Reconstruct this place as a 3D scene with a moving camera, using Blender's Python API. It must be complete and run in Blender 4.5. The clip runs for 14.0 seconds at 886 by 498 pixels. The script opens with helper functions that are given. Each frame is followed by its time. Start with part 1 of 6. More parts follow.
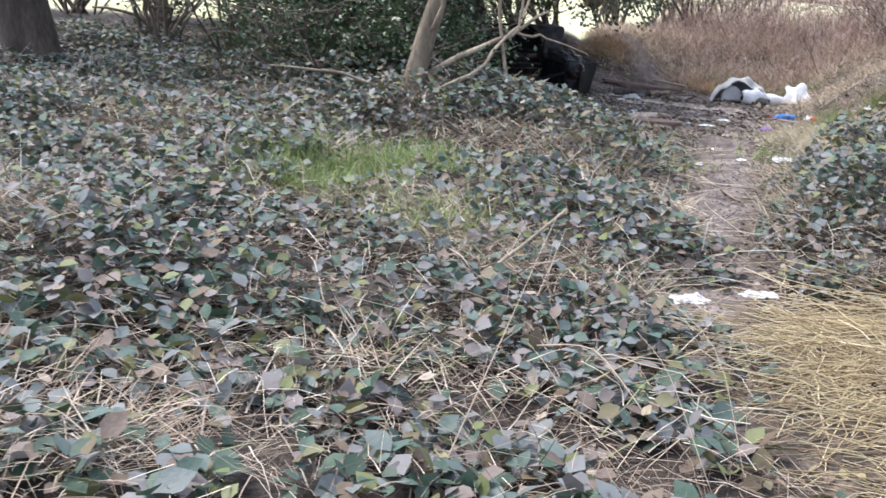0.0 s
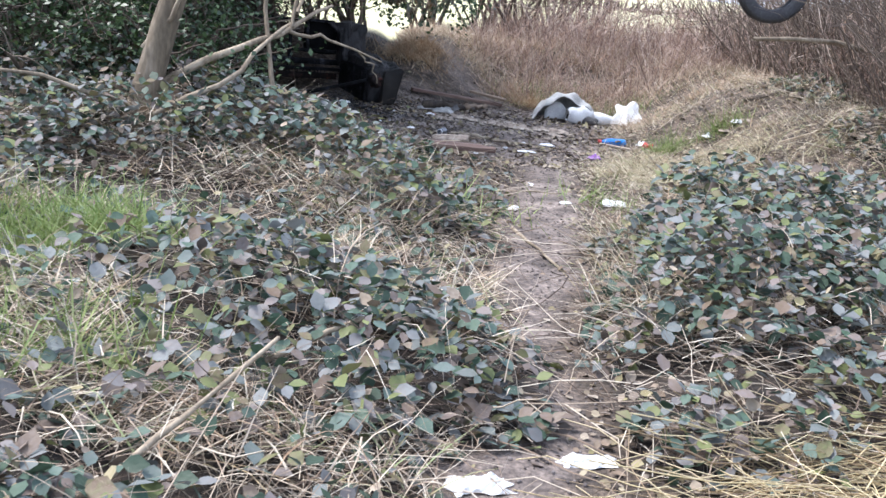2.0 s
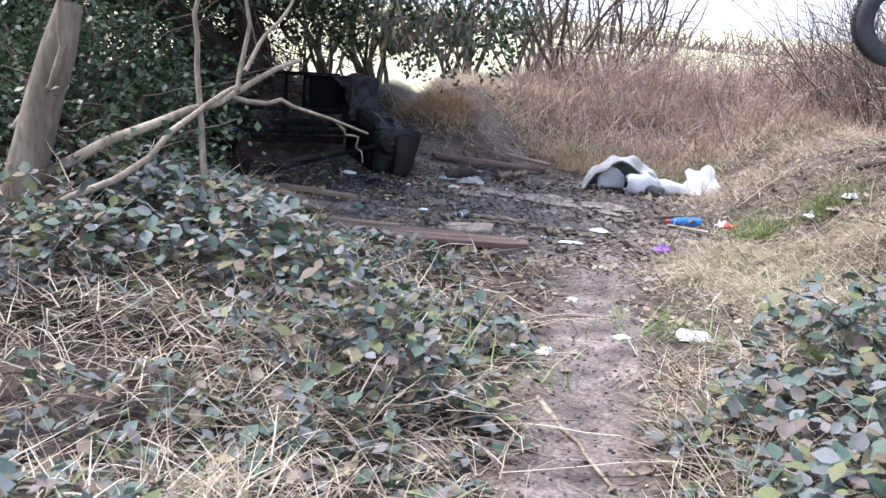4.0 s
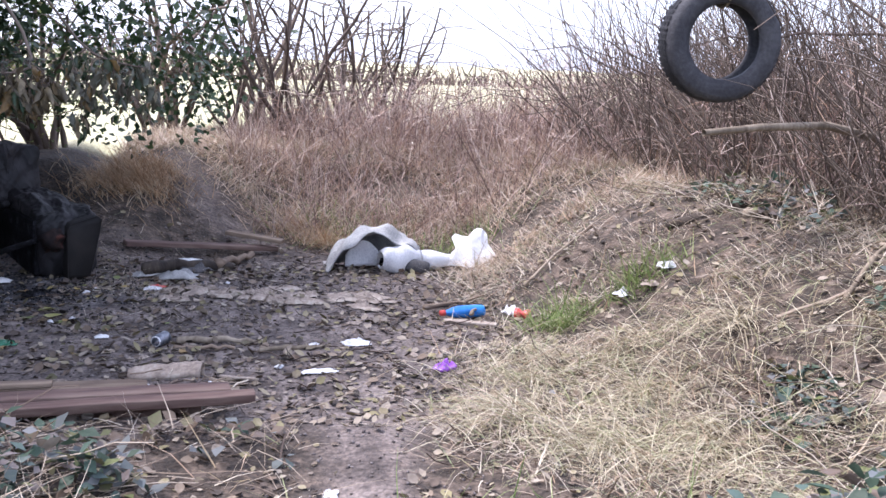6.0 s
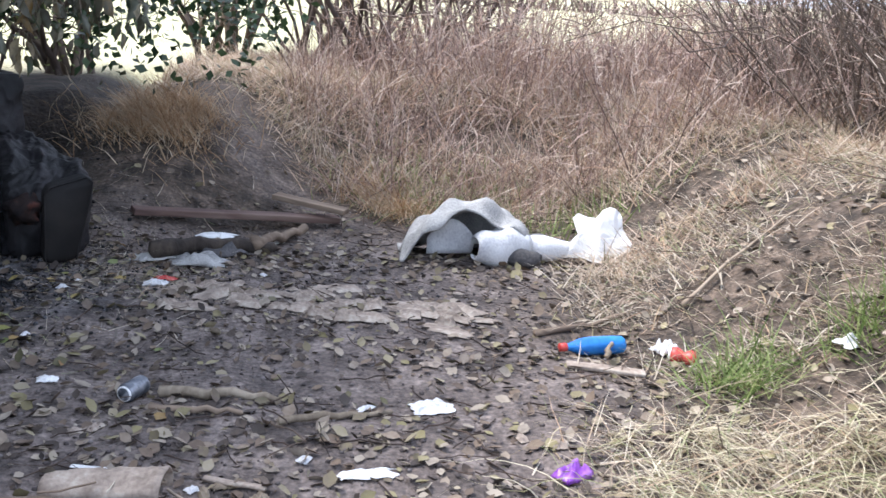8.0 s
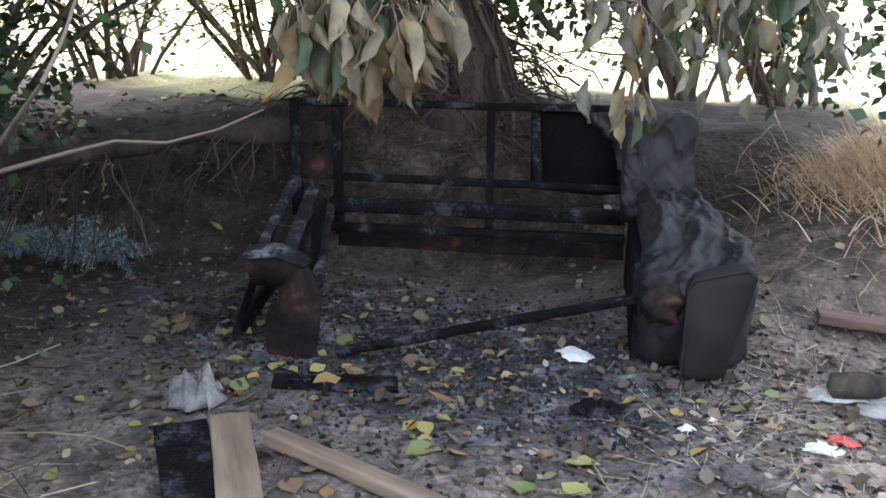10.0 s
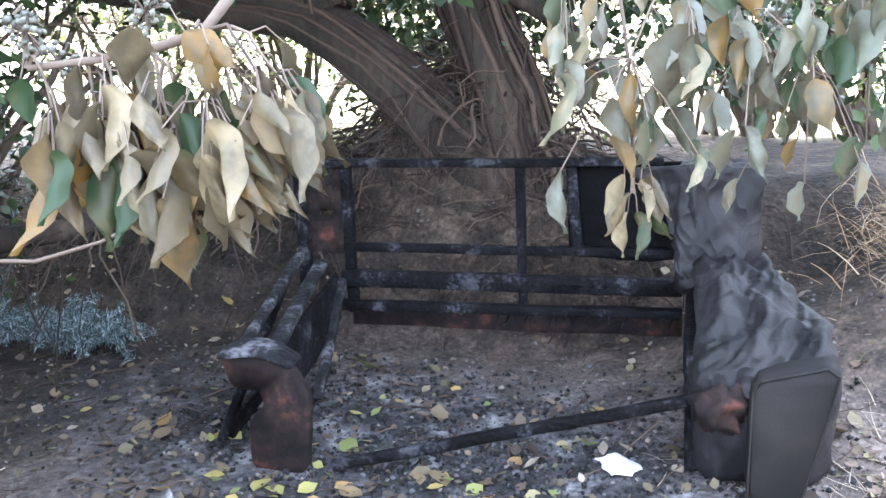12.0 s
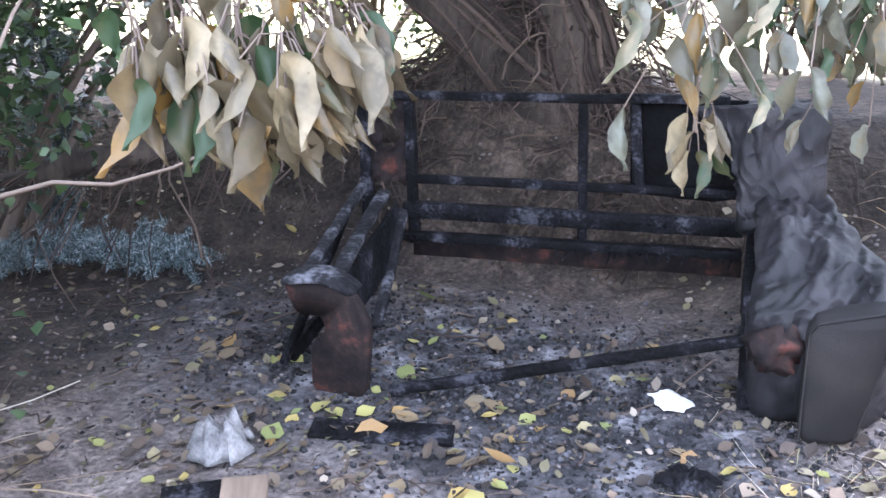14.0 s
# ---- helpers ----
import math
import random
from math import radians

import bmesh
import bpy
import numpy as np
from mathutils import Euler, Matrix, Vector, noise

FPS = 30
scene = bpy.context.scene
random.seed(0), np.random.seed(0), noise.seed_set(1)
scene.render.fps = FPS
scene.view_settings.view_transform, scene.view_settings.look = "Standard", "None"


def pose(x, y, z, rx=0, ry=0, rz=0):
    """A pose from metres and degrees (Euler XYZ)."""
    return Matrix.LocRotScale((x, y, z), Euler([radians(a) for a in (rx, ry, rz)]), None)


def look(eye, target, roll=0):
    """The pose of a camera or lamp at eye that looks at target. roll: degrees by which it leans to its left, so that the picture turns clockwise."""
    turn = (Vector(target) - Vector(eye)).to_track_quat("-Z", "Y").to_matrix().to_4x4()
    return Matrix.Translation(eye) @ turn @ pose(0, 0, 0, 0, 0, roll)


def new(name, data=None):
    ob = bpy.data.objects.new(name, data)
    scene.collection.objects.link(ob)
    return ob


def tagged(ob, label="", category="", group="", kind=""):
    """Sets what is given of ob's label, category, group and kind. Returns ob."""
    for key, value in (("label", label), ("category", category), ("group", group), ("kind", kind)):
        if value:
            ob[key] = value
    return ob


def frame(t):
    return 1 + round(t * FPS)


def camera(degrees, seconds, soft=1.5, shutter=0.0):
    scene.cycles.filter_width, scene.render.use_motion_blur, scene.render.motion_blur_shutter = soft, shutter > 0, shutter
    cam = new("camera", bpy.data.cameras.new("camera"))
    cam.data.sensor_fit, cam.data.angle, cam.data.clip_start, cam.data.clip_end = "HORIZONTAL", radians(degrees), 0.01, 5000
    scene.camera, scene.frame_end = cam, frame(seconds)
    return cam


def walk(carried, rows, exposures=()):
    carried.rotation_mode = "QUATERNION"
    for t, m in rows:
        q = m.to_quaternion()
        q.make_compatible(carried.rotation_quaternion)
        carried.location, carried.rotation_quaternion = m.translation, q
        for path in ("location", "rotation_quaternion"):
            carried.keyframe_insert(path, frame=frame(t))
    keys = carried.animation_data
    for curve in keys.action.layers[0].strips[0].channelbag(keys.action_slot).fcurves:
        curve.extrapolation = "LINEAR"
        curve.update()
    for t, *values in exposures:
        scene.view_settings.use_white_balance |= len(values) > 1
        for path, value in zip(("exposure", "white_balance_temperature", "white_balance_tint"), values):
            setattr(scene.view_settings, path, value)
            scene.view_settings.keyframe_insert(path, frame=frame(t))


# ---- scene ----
cam = camera(48, 14.0, soft=1.5, shutter=0.12)
# seconds, eye x y z, tilt, lean, heading
PATH = [
    (0, -0.000, -0.000, 1.578, 73.91, -2.92, 5.66),
    (0.5, 0.025, 0.461, 1.582, 70.98, -3.62, -0.55),
    (1, 0.106, 0.919, 1.513, 75.05, -4.17, -2.08),
    (1.5, 0.224, 1.450, 1.539, 75.34, -3.36, -1.27),
    (2, 0.405, 2.097, 1.521, 74.35, -6.13, -3.48),
    (2.5, 0.553, 2.647, 1.514, 73.81, -7.09, -1.83),
    (2.7, 0.594, 2.815, 1.507, 76.51, -7.19, -0.42),
    (4.8, 0.964, 5.237, 1.533, 75.94, -2.59, -2.58),
    (5, 0.983, 5.430, 1.527, 75.28, -1.89, -3.61),
    (5.5, 1.023, 5.850, 1.511, 75.58, -1.59, -9.06),
    (6, 1.150, 6.398, 1.507, 79.48, -2.55, -15.51),
    (6.5, 1.270, 6.943, 1.488, 77.51, -2.29, -15.92),
    (7, 1.375, 7.405, 1.491, 76.95, -2.47, -14.51),
    (7.5, 1.469, 7.866, 1.477, 76.26, -3.28, -12.72),
    (8, 1.544, 8.355, 1.439, 74.94, -3.95, -9.80),
    (8.5, 1.581, 8.761, 1.442, 73.48, -4.28, -0.70),
    (9, 1.615, 9.233, 1.406, 71.98, -2.87, 13.14),
    (9.2, 1.601, 9.372, 1.393, 71.68, -2.35, 18.07),
    (11.3, 1.400, 10.616, 1.445, 77.22, 1.61, 38.41),
    (11.5, 1.394, 10.612, 1.445, 77.39, 1.50, 36.58),
    (12, 1.400, 10.639, 1.437, 75.49, 2.58, 36.17),
    (12.5, 1.404, 10.632, 1.432, 73.17, 3.44, 36.21),
    (13, 1.409, 10.629, 1.430, 71.63, 3.69, 36.29),
    (13.5, 1.410, 10.626, 1.431, 71.35, 2.96, 36.33),
    (14, 1.422, 10.607, 1.446, 71.82, 1.98, 39.91),
]
EXPOSURES = [(0.0, 1.36, 6300, 14), (1.0, 1.58, 6400, 14), (2.5, 1.5, 6100, 12), (5.0, 1.66, 6100, 21), (6.0, 1.50, 6100, 22), (7.5, 1.52, 6150, 17), (8.2, 1.56, 6350, 12), (9.2, 1.85, 7000, 11), (11.3, 3.9, 6300, 9), (12.5, 4.02, 6350, 15), (14.0, 3.9, 6300, 18)]
walk(cam, [(t, pose(*p)) for t, *p in PATH], EXPOSURES)

# ---------------------------------------------------------------- light: a bright overcast winter day
world = bpy.data.worlds.new("overcast_sky")
scene.world = world
world.use_nodes = True
wn = world.node_tree
sky = wn.nodes.new("ShaderNodeTexSky")
sky.sky_type, sky.sun_disc = "NISHITA", False
sky.sun_elevation, sky.sun_rotation = radians(58), radians(-71)
sky.air_density, sky.dust_density, sky.ozone_density = 1.0, 1.5, 1.0
cloud = wn.nodes.new("ShaderNodeMix")
cloud.data_type = "RGBA"
cloud.inputs[0].default_value = 0.65
cloud.inputs[7].default_value = (5.2, 5.9, 7.2, 1)
wn.links.new(sky.outputs[0], cloud.inputs[6])
wn.links.new(cloud.outputs[2], wn.nodes["Background"].inputs[0])
wn.nodes["Background"].inputs[1].default_value = 0.125
sun_data = bpy.data.lights.new("sun", "SUN")
sun_data.energy, sun_data.angle, sun_data.color = 2.6, radians(22), (1.0, 0.96, 0.91)
sun = new("sun", sun_data)
sun.matrix_world = look((0, 0, 30), (17.5, -6, 0))

# ---------------------------------------------------------------- helpers
rng = np.random.default_rng(7)


def part(name, mesh, material, parent=None, label=""):
    """Links a mesh (or bmesh) as one object, under parent if given."""
    if isinstance(mesh, bmesh.types.BMesh):
        me = bpy.data.meshes.new(name)
        mesh.to_mesh(me)
        mesh.free()
        mesh = me
    if material and not mesh.materials:
        mesh.materials.append(material)
    ob = new(name, mesh)
    if parent:
        ob.parent = parent
    if label:
        ob["label"] = label
    return ob


def raw_mesh(name, verts, faces, smooth=True):
    """verts (N,3); faces (M,k) all of one size."""
    me = bpy.data.meshes.new(name)
    verts, faces = np.asarray(verts, np.float32), np.asarray(faces, np.int32)
    me.vertices.add(len(verts))
    me.vertices.foreach_set("co", verts.ravel())
    k = faces.shape[1]
    me.loops.add(faces.size)
    me.loops.foreach_set("vertex_index", faces.ravel())
    me.polygons.add(len(faces))
    me.polygons.foreach_set("loop_start", np.arange(0, faces.size, k, dtype=np.int32))
    me.update(calc_edges=True)
    me.validate()
    me.polygons.foreach_set("use_smooth", np.full(len(me.polygons), smooth))
    return me


def smooth01(a, b, v):
    t = np.clip((v - a) / (b - a), 0, 1)
    return t * t * (3 - 2 * t)


WAVES = rng.normal(size=(24, 2)), rng.uniform(0, 6.28, 24)


def lumps(x, y, size):
    """Smooth unevenness, about -1 to 1, with waves of the given size."""
    k, ph = WAVES
    s = 0
    for i in range(8):
        s = s + np.sin((k[i, 0] * x + k[i, 1] * y) * 3.0 / size + ph[i])
    return s / 4.0


def path_x(y):
    """The middle of the trodden path."""
    return np.interp(y, [-4, 0, 2.6, 5.4, 6.65, 8.7, 10.4, 12.0], [-0.9, -0.05, 0.5, 1.02, 1.27, 1.68, 2.0, 2.1])


def behind_sofa(x, y):
    """Metres behind the line of the sofa's back."""
    return -(x + 0.565) * 0.39 + (y - 13.71) * 0.92


def track_x(y):
    """The middle of the bare track that climbs the bank behind the boards."""
    return np.interp(y, [13.9, 14.2, 14.6, 14.9, 15.4], [2.2, 1.95, 1.52, 1.32, 1.1])


def height(x, y):
    x, y = np.asarray(x, float), np.asarray(y, float)
    edge = np.interp(x, [0.4, 0.9, 2.0, 3.0, 4.0], [13.0, 13.1, 14.1, 14.2, 14.1]) + 0.12 * lumps(x, y, 1.6)
    back = (0.66 - 0.22 * smooth01(1.3, 0.3, x)) * smooth01(0, 1.9, y - edge) * smooth01(-0.6, 0.9, x)
    sofa_bank = 0.60 * smooth01(0.12, 0.9, behind_sofa(x, y)) * smooth01(1.5, 0.3, x) * smooth01(8.5, 11.0, y)
    left_bank = 0.55 * smooth01(2.7, 3.7, -x) * smooth01(11.8, 13.4, y - 0.2 * x)
    right = 0.72 * smooth01(3.15, 4.6, x + 0.12 * lumps(x, y, 1.1)) * smooth01(8.0, 10.0, y)
    h = np.maximum(np.maximum(back, right), np.maximum(sofa_bank, left_bank))
    h = h + 0.40 * smooth01(1.0, 0.1, np.hypot((x + 1.25) / 0.95, (y - 14.4) / 0.55))
    h = h * (1 - 0.55 * smooth01(17.0, 21.0, y))
    near = smooth01(40, 20, np.hypot(x, y - 8))
    h = h + near * (0.018 * lumps(x, y, 0.5) + 0.012 * lumps(y, x, 0.21))
    left = smooth01(0.4, 1.3, path_x(y) - x) * smooth01(11.5, 10.0, y)
    h = h + left * (0.07 + 0.06 * lumps(x, y, 1.3)) * near
    rgt = smooth01(0.4, 1.1, x - path_x(y)) * smooth01(9.0, 8.0, y) * smooth01(4.9, 5.6, y)
    return h + rgt * 0.1 * near


def bramble_height(x, y):
    """How high the brambles stand over the ground at a place; 0 where there are none."""
    d = path_x(y) - x
    bare = np.interp(y, [0, 2.0, 5.0, 7.0, 8.0, 9.2, 10.5, 12], [-0.9, -0.9, -0.3, -0.2, 0.1, 0.8, 1.7, 2.6])
    left = smooth01(0.0, 0.9, d - bare + 0.16 * lumps(x, y, 0.6))
    edge_y = smooth01(11.6, 10.6, y + 0.15 * x + 0.3 * lumps(x, y, 0.8)) * smooth01(0.9, 1.8, y)
    near = np.minimum(1.0, 0.5 + 0.14 * np.maximum(y - 2.8, 0))
    hl = left * edge_y * near * (0.30 + 0.17 * lumps(x, y, 1.2) + 0.12 * smooth01(1.6, 3.2, d) + 0.2 * smooth01(7.5, 9.5, y) * smooth01(3.5, 2.2, d))
    right = smooth01(0.2, 0.75, -d + 0.12 * lumps(y, x, 0.6)) * smooth01(4.75, 5.25, y) * smooth01(0.7, -0.2, y - 7.6 - 0.9 * smooth01(1.9, 2.6, x) + 0.2 * lumps(x, y, 0.5)) * smooth01(6.5, 5.0, x)
    hr = right * (0.42 + 0.18 * lumps(x, y, 1.0))
    clear = 1 - 0.75 * smooth01(0.55, 0.2, np.hypot(x + 1.1, (y - 6.2) * 0.8))
    low = 0.16 * smooth01(0.2, 0.5, d) * smooth01(7.5, 8.2, y) * smooth01(10.6, 9.8, y) * smooth01(-0.1, 0.5, lumps(x, y, 0.55))
    low2 = 0.2 * smooth01(3.3, 3.9, x) * smooth01(7.4, 8.0, y) * smooth01(10.4, 9.6, y) * smooth01(-0.7, 0.2, lumps(y, x, 0.6))
    low3 = 0.2 * smooth01(4.3, 4.7, x) * smooth01(10.8, 11.2, y) * smooth01(12.6, 12.0, y) * smooth01(5.6, 5.2, x)
    mound = 0.42 * smooth01(1.0, 0.35, np.hypot((x + 0.45) / 1.0, (y - 9.75) / 0.75) + 0.15 * lumps(x, y, 0.5))
    mound = np.maximum(mound, 0.75 * smooth01(1.0, 0.3, np.hypot((x + 1.7) / 1.3, (y - 10.1) / 0.9) + 0.2 * lumps(x, y, 0.6)))
    mound = np.maximum(mound, 0.22 * smooth01(1.0, 0.5, np.hypot((x - 0.35) / 0.85, (y - 9.8) / 0.5) + 0.2 * lumps(x, y, 0.4)))
    clear = clear * smooth01(0.1, 0.4, np.hypot(x - 0.9, (y - 4.8) * 0.7))
    return np.maximum(np.maximum(np.maximum(hl * clear, hr), mound), np.maximum(np.maximum(low, low2), low3))


def turns(n, tilt, heading=None):
    """n rotations: a random (or given) heading about z, then tilts about the other two axes by up to tilt radians."""
    a = rng.uniform(0, 2 * np.pi, n) if heading is None else heading
    p, r = rng.normal(0, 1, n) * tilt, rng.normal(0, 1, n) * tilt
    ca, sa, cp, sp, cr, sr = np.cos(a), np.sin(a), np.cos(p), np.sin(p), np.cos(r), np.sin(r)
    z, o = np.zeros(n), np.ones(n)
    rz = np.array([[ca, -sa, z], [sa, ca, z], [z, z, o]]).transpose(2, 0, 1)
    rx = np.array([[o, z, z], [z, cp, -sp], [z, sp, cp]]).transpose(2, 0, 1)
    ry = np.array([[cr, z, sr], [z, o, z], [-sr, z, cr]]).transpose(2, 0, 1)
    return rz @ rx @ ry


def baked(name, shape, places, rot, size, smooth=True):
    """Many copies of one small shape (verts, faces) in one mesh."""
    v, f = np.asarray(shape[0], float), np.asarray(shape[1], int)
    n = len(places)
    size = np.asarray(size, float)
    sv = v[None] * (size[:, None, None] if size.ndim == 1 else size[:, None, :])
    allv = np.einsum("nij,nkj->nki", rot, sv) + places[:, None, :]
    allf = f[None] + (np.arange(n) * len(v))[:, None, None]
    return raw_mesh(name, allv.reshape(-1, 3), allf.reshape(-1, f.shape[1]), smooth)


def tubes(name, lines, radii, sides=4):
    """Tubes along lines (N,K,3) with radii (N,K) or (N,1)."""
    lines = np.asarray(lines, float)
    n, k, _ = lines.shape
    radii = np.broadcast_to(np.asarray(radii, float), (n, k))
    tan = np.gradient(lines, axis=1)
    tan /= np.linalg.norm(tan, axis=2, keepdims=True) + 1e-9
    ref = np.where(np.abs(tan[..., 2:3]) > 0.9, np.array([1.0, 0, 0]), np.array([0, 0, 1.0]))
    s = np.cross(tan, ref)
    s /= np.linalg.norm(s, axis=2, keepdims=True) + 1e-9
    u = np.cross(s, tan)
    a = np.arange(sides) * 2 * np.pi / sides
    ring = lines[:, :, None] + radii[:, :, None, None] * (s[:, :, None] * np.cos(a)[:, None] + u[:, :, None] * np.sin(a)[:, None])
    idx = np.arange(n * k * sides).reshape(n, k, sides)
    nxt = np.roll(idx, -1, axis=2)
    f = np.stack([idx[:, :-1], nxt[:, :-1], nxt[:, 1:], idx[:, 1:]], axis=-1).reshape(-1, 4)
    return raw_mesh(name, ring.reshape(-1, 3), f)


def ribbons(name, lines, widths):
    """Flat tapered blades along lines (N,K,3)."""
    lines = np.asarray(lines, float)
    n, k, _ = lines.shape
    a = rng.uniform(0, 2 * np.pi, n)
    s = np.stack([np.cos(a), np.sin(a), np.zeros(n)], 1)[:, None, :]
    w = np.asarray(widths)[:, None, None] * np.linspace(1, 0.15, k)[None, :, None]
    v = np.stack([lines - s * w, lines + s * w], axis=2)
    idx = np.arange(n * k * 2).reshape(n, k, 2)
    f = np.stack([idx[:, :-1, 0], idx[:, :-1, 1], idx[:, 1:, 1], idx[:, 1:, 0]], axis=-1).reshape(-1, 4)
    return raw_mesh(name, v.reshape(-1, 3), f)


def arcs(base, heading, length, rise, droop, k=5, wander=0.06):
    """Bowed lines from base points: they rise, lean along heading and droop. rise, droop in 0..1 of length."""
    n = len(base)
    t = np.linspace(0, 1, k)[None, :]
    out = length[:, None] * t * np.sqrt(np.clip(1 - rise[:, None] ** 2, 0.02, 1))
    up = length[:, None] * (rise[:, None] * t - droop[:, None] * t * t)
    wob = np.cumsum(rng.normal(0, wander, (n, k, 3)), axis=1) * length[:, None, None] * t[:, :, None] * 0.6
    line = np.stack([np.cos(heading)[:, None] * out, np.sin(heading)[:, None] * out, up], axis=2) + wob
    return base[:, None, :] + line


def on_ground(x, y, up=0.0):
    return np.stack([x, y, height(x, y) + up], axis=1)


def grow(start, direction, length, radius, k=7, bend=0.18, up=0.0):
    """One wandering limb as a (k,3) line and its (k,) radii."""
    d = np.array(direction, float)
    d /= np.linalg.norm(d)
    p = [np.array(start, float)]
    for _ in range(k - 1):
        d = d + rng.normal(0, bend, 3) + np.array([0, 0, up])
        d /= np.linalg.norm(d)
        p.append(p[-1] + d * length / (k - 1))
    return np.array(p), np.linspace(radius, radius * 0.35, k)


def box_bm(size, bevel=0.006, at=(0, 0, 0), turn=(0, 0, 0), cuts=0, rough=0.0):
    bm = bmesh.new()
    bmesh.ops.create_cube(bm, size=1.0)
    bmesh.ops.scale(bm, vec=size, verts=bm.verts)
    if bevel:
        bmesh.ops.bevel(bm, geom=bm.edges[:], offset=bevel, segments=2, affect="EDGES", profile=0.6)
    if cuts:
        long = max(range(3), key=lambda i: size[i])
        es = [e for e in bm.edges if abs((e.verts[0].co - e.verts[1].co)[long]) > size[long] * 0.7]
        bmesh.ops.subdivide_edges(bm, edges=es, cuts=cuts * 2, use_grid_fill=True)
    if rough:
        # slow bends and small dents, alike on neighbouring corners
        q0 = Vector(rng.uniform(0, 50, 3))
        for v in bm.verts:
            v.co += rough * 1.6 * noise.noise_vector(v.co * 3.5 + q0) + rough * 0.8 * noise.noise_vector(v.co * 16 + q0)
    bmesh.ops.transform(bm, matrix=pose(*at, *turn), verts=bm.verts)
    for f in bm.faces:
        f.smooth = True
    return bm


def sheet_bm(nx, ny, fn, thick=0.004):
    """A cloth or card: fn(u, v) gives the place of each corner of a nx x ny grid; it gets a thickness."""
    bm = bmesh.new()
    g = [[bm.verts.new(fn(i / nx, j / ny)) for j in range(ny + 1)] for i in range(nx + 1)]
    for i in range(nx):
        for j in range(ny):
            bm.faces.new((g[i][j], g[i + 1][j], g[i + 1][j + 1], g[i][j + 1]))
    bmesh.ops.recalc_face_normals(bm, faces=bm.faces)
    bmesh.ops.solidify(bm, geom=bm.faces[:], thickness=thick)
    for f in bm.faces:
        f.smooth = True
    return bm


def blob_bm(size, at=(0, 0, 0), turn=(0, 0, 0), rough=0.15, seed=0, sub=3):
    bm = bmesh.new()
    bmesh.ops.create_icosphere(bm, subdivisions=sub, radius=1.0)
    for v in bm.verts:
        n = noise.noise(v.co * 1.7 + Vector((seed * 7.1, seed, 0))) + 0.5 * noise.noise(v.co * 4.0 + Vector((0, seed * 3.3, 1)))
        v.co *= 1 + rough * n * 2
    bmesh.ops.scale(bm, vec=size, verts=bm.verts)
    bmesh.ops.transform(bm, matrix=pose(*at, *turn), verts=bm.verts)
    for f in bm.faces:
        f.smooth = True
    return bm


def thing(name, label, category, at=(0, 0, 0), turn=(0, 0, 0), group="", kind=""):
    ob = new(name)
    ob.empty_display_size = 0.1
    ob.matrix_world = pose(*at, *turn)
    return tagged(ob, label, category, group, kind)


